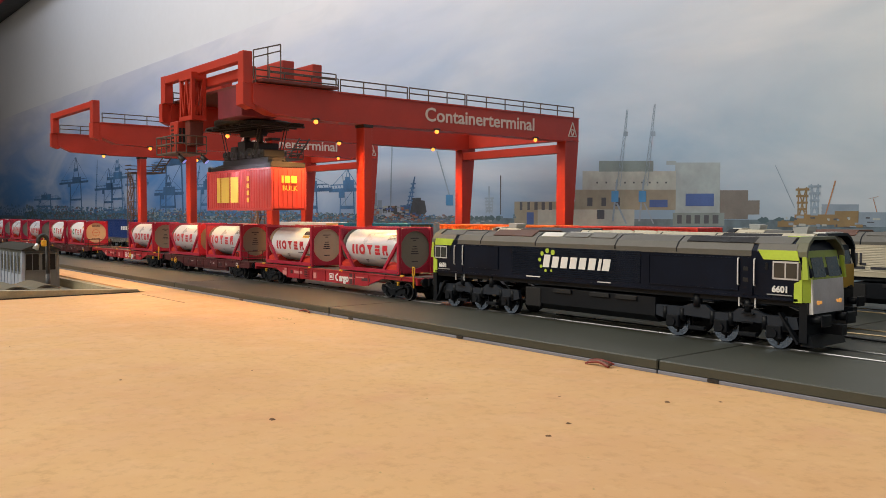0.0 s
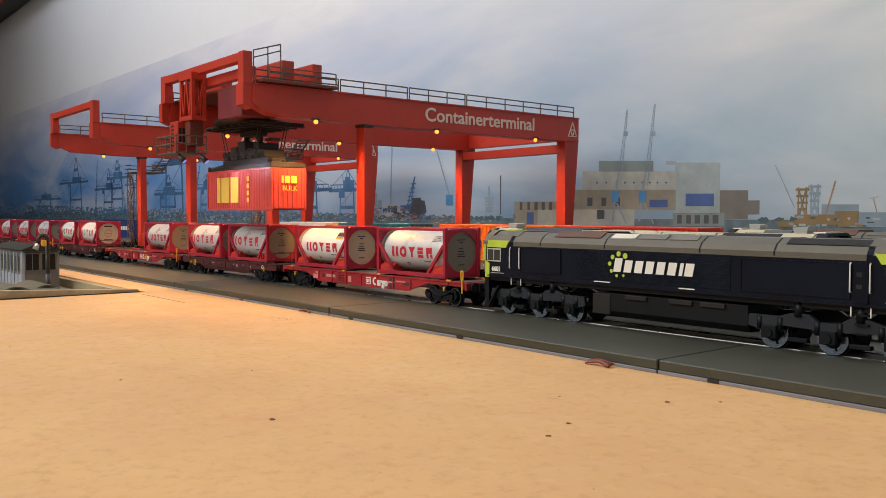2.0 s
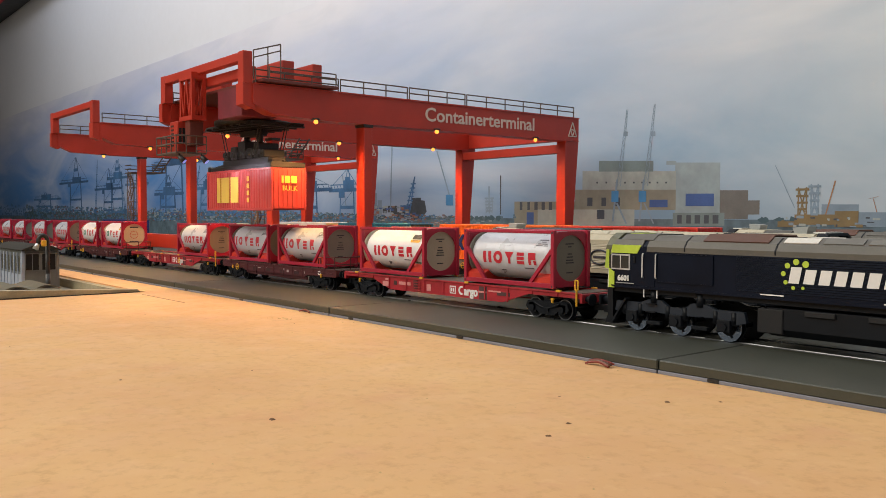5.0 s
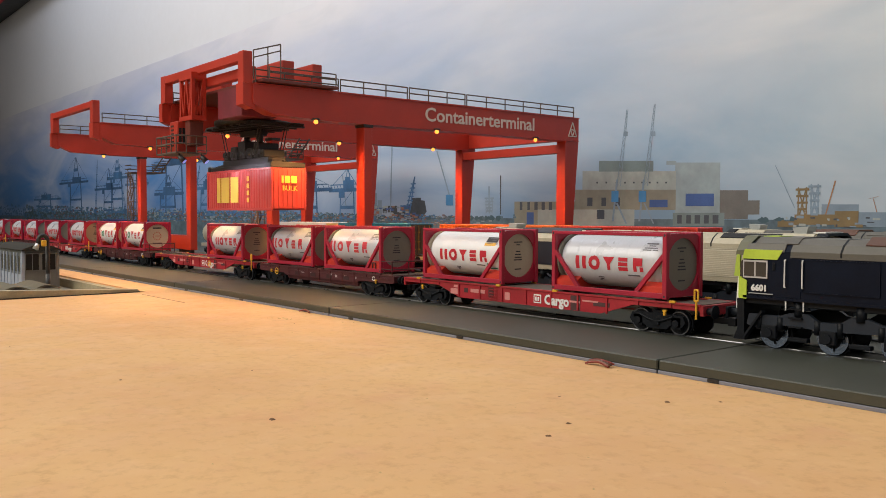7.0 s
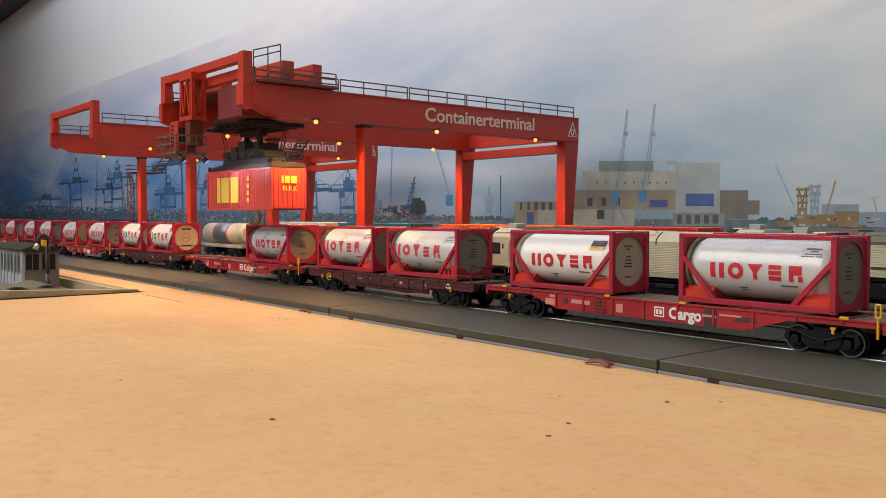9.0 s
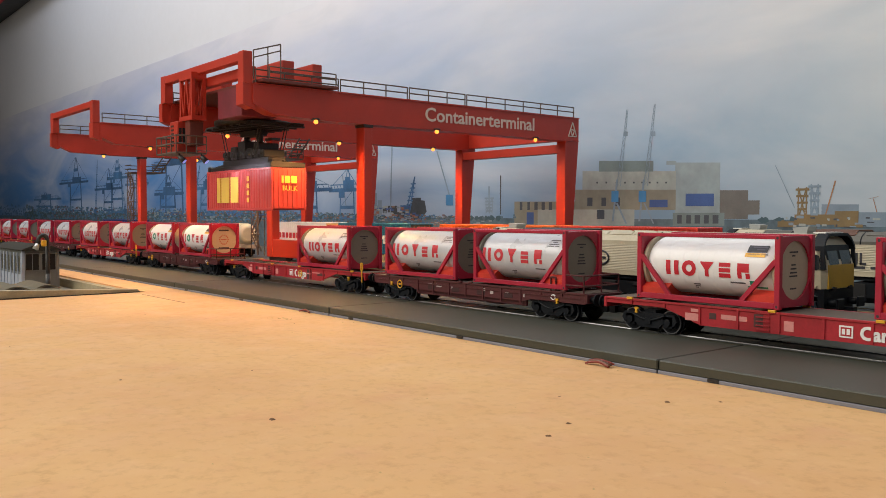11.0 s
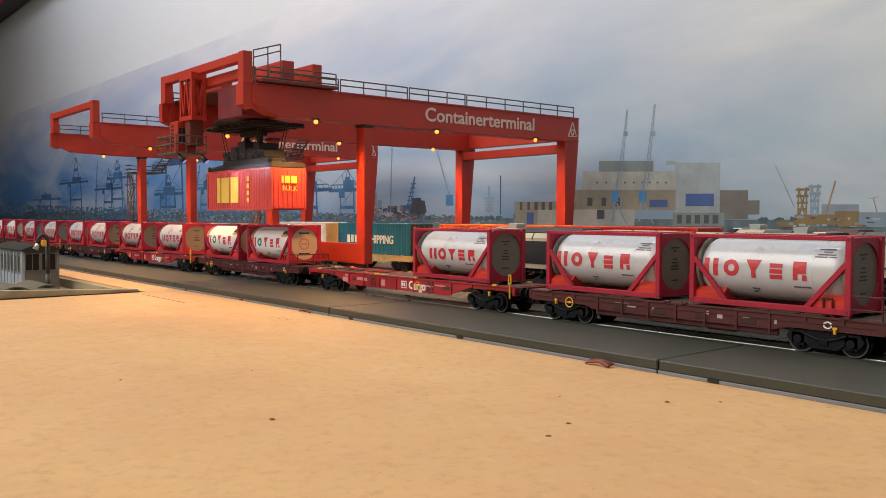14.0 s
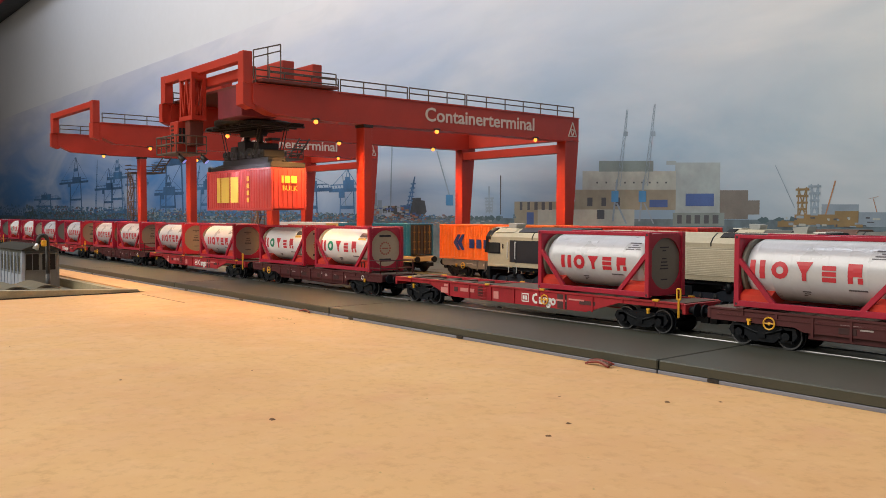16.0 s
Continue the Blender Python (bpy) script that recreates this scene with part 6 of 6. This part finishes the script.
    for x, top, lean in ((-1610, 150, 40), (-1985, 184, -50), (-1240, 118, 30), (-985, 112, -20), (-905, 104, 18), (-2210, 190, 20)):
        for dx in (-5, 5):
            stroke("printed_jib", FAR, 3, (x + lean, top), (x + dx, 50), 4.0)
        for q in range(8):
            z = 56 + (top - 60) * q / 8
            beam(FAR, x + lean * (z - 50) / (top - 50) - 6, x + lean * (z - 50) / (top - 50) + 6, z, 1.6)
        beam(FAR, x - 14, x + 14, 62, 9)
    # the quay: far trees and stacked boxes along the horizon
    rng = random.Random(7)
    d_next = 0.08
    haze = lambda nm, c: mat(nm, c, 0.7, fine=300)
    for name, m, n, xa, xb, top in (("printed_trees", haze("ink_trees", (0.055, 0.10, 0.125)), 900, -2900, -250, 64), ("printed_boxes", haze("ink_haze", (0.10, 0.155, 0.20)), 700, -2900, -700, 62), ("printed_boxes", haze("ink_rust", (0.24, 0.14, 0.11)), 260, -1700, -780, 62), ("printed_boxes", haze("ink_deep", (0.06, 0.15, 0.29)), 700, -3300, -800, 70), ("printed_boxes", haze("ink_brick", (0.15, 0.09, 0.10)), 220, -2600, -800, 62), ("printed_boxes", haze("ink_sea", (0.10, 0.20, 0.32)), 420, -2800, -800, 66), ("printed_boxes", haze("ink_light", (0.24, 0.28, 0.31)), 150, -1900, -700, 56)):
        bm = bmesh.new()
        d = d_next
        d_next += 0.08
        for i in range(n):
            x, w = rng.uniform(xa, xb), rng.uniform(2, 7)
            k = 1.0 + max(0, -x - 900) / 1100
            z = 40 + (13 + 15 * (k - 1)) * rng.random() ** 1.3
            hgt = rng.uniform(0.8, 2.3) * k
            if name == "printed_trees" and -720 < x < -400:
                continue
            if name == "printed_trees":
                prism(bm, [(x + w * k * (1.3 if x < -1000 else 0.7) * math.cos(q * 0.785) * rng.uniform(0.7, 1.2), 50.0 + hgt * (2.6 if x < -1000 else 1.5) * math.sin(q * 0.785) * rng.uniform(0.6, 1.3)) for q in range(8)], "y", y0 - d, y0 - d + 0.02)
            else:
                bx(bm, x, x + w * k, y0 - d, y0 - d + 0.02, z, z + hgt)
            d += 0.08 / n
        tagged(part(name, bm, m, sheet), kind="stuff")
    tagged(part("printed_quay", boxes([(-3600, -100, y0 - 0.04, y0 - 0.01, -3, 50)]), mat("ink_quay", (0.10, 0.15, 0.19), 0.6, vary=0.3, scale=40, fine=160), sheet), kind="stuff")


build_backdrop()


# ---- crumbs on the board ----
def build_crumbs():
    rng = random.Random(3)
    brown, pale = mat("crumb_brown", (0.16, 0.08, 0.035), 0.8), mat("crumb_pale", (0.55, 0.38, 0.18), 0.8)

    def crumb(x, y, r, m, label):
        bm = bmesh.new()
        n = 9
        rim = [bm.verts.new((r * rng.uniform(0.6, 1.2) * math.cos(2 * math.pi * i / n), r * rng.uniform(0.5, 1.0) * math.sin(2 * math.pi * i / n), 0)) for i in range(n)]
        mid = [bm.verts.new((v.co.x * 0.55, v.co.y * 0.55, r * rng.uniform(0.15, 0.4))) for v in rim]
        for i in range(n):
            bm.faces.new((rim[i], rim[(i + 1) % n], mid[(i + 1) % n], mid[i]))
        bm.faces.new(mid), bm.faces.new(rim[::-1])
        ob = part("crumb", bm, m, None)
        ob.location = (x * MM, y * MM, -5.25 * MM)
        return tagged(ob, label, "crumb", "crumbs on the board")
    for x, y, r in ((-216.5, 114.5, 1.3), (-160.3, 176.9, 1.0), (-154.6, 162.7, 1.0), (-159.7, 221.5, 1.1), (-149.2, 234.7, 0.8), (-302.2, 100.5, 0.8), (-186.5, 201.4, 0.6)):
        crumb(x, y, r, brown, "tiny dark brown speck of dirt on the board")
    for i in range(46):
        crumb(rng.uniform(-560, -60), rng.uniform(50, 255), rng.uniform(0.25, 0.6), rng.choice((brown, pale)), "tiny wood crumb on the board")
    for i in range(30):
        crumb(rng.uniform(-480, -120), 258 - abs(rng.gauss(0, 4)), rng.uniform(0.3, 0.8), pale, "tiny pale wood crumb beside the panels")
    for i in range(12):
        crumb(-425 + rng.gauss(0, 3.2), 232 + rng.gauss(0, 1.6), rng.uniform(0.5, 1.3), pale, "loose pale wood crumb on the board")
    for x, y, n in ((-215, 254.4, 4), (-444, 257.6, 2)):
        wire = thing("wire_scrap", "short bent red and brown wire scrap on the board", "wire", "wire scraps")
        for k in range(n):
            bm = bmesh.new()
            tube(bm, [(x - 6 + 12 * i / 8, y + k * 0.8 - 1 + 0.6 * math.sin(i * 0.5 + k), -4.7 + 1.1 * math.sin(math.pi * i / 8) + 0.25 * k) for i in range(9)], 0.42, 6)
            part("strand", bm, (mat("wire_red", (0.22, 0.03, 0.02), 0.5), mat("wire_brown", (0.16, 0.07, 0.03), 0.5), mat("wire_dark", (0.10, 0.03, 0.02), 0.5))[k % 3], wire)
    crack = part("board_crack", made(bar, (-621, 222.5, -5.15), (-544, 223.4, -5.15), 0.5, 0.12), brown, None)
    tagged(crack, "thin dark crack in the board surface", "crack", kind="structure")


build_crumbs()


# ---- yard panels between the rails ----
def build_panels():
    ground = bpy.data.objects["ground"]
    spans = ((259.2, 318.6), (322.4, 335.0), (338.8, 386.0), (389.8, 402.6), (406.4, 478.8), (482.6, 495.4), (499.2, 600.0), (600.6, 676.0))
    for a, b in spans:
        me = None
        for i in range(-4, 15):
            x1 = -191.5 - 229.6 * i
            if me is None:
                ob = part("panel", boxes([(-228.8, 0, a, b, -4.0 if a < 260 else -3.1, -0.1)], 0.45), M_PANEL, ground)
                me = ob.data
            else:
                ob = new("panel", me)
                ob.parent = ground
            ob.location.x = x1 * MM
    for i in range(-4, 15):
        x1 = -191.5 - 229.6 * i
        part("lip", boxes([(x1 - 229.0, x1, 258.9, 261.4, -5.3, -3.9)], 0.2), M_LIP, ground)
        for dx in (24, -112):
            part("latch", boxes([(x1 + dx - 2.2, x1 + dx + 2.2, 258.6, 259.1, -5.0, -3.7)]), M_POST, ground)
    cable = tagged(part("cable", made(tube, [(-260 + i * 12, 372 + 6 * math.sin(i * 0.5), 0.8) for i in range(16)], 0.7, 6), M_POST, None), "thin black cable lying across the yard panels", "cable")


build_panels()


def motions():
    half = [i * 0.5 for i in range(33)]
    tenth = [i * 0.1 for i in range(161)]
    for ob, u, z in TRAIN:
        walk(ob, [(t, Matrix.Translation((u * MM + run(t), RAIL1 * MM, z * MM))) for t in half])
        for wheel in ob.children:
            if wheel.name.startswith("wheelset"):
                at, r = wheel.location.copy(), wheel.location.z
                walk(wheel, [(t, Matrix.Translation(at) @ Matrix.Rotation(run(t) / r, 4, "Y")) for t in tenth])


motions()
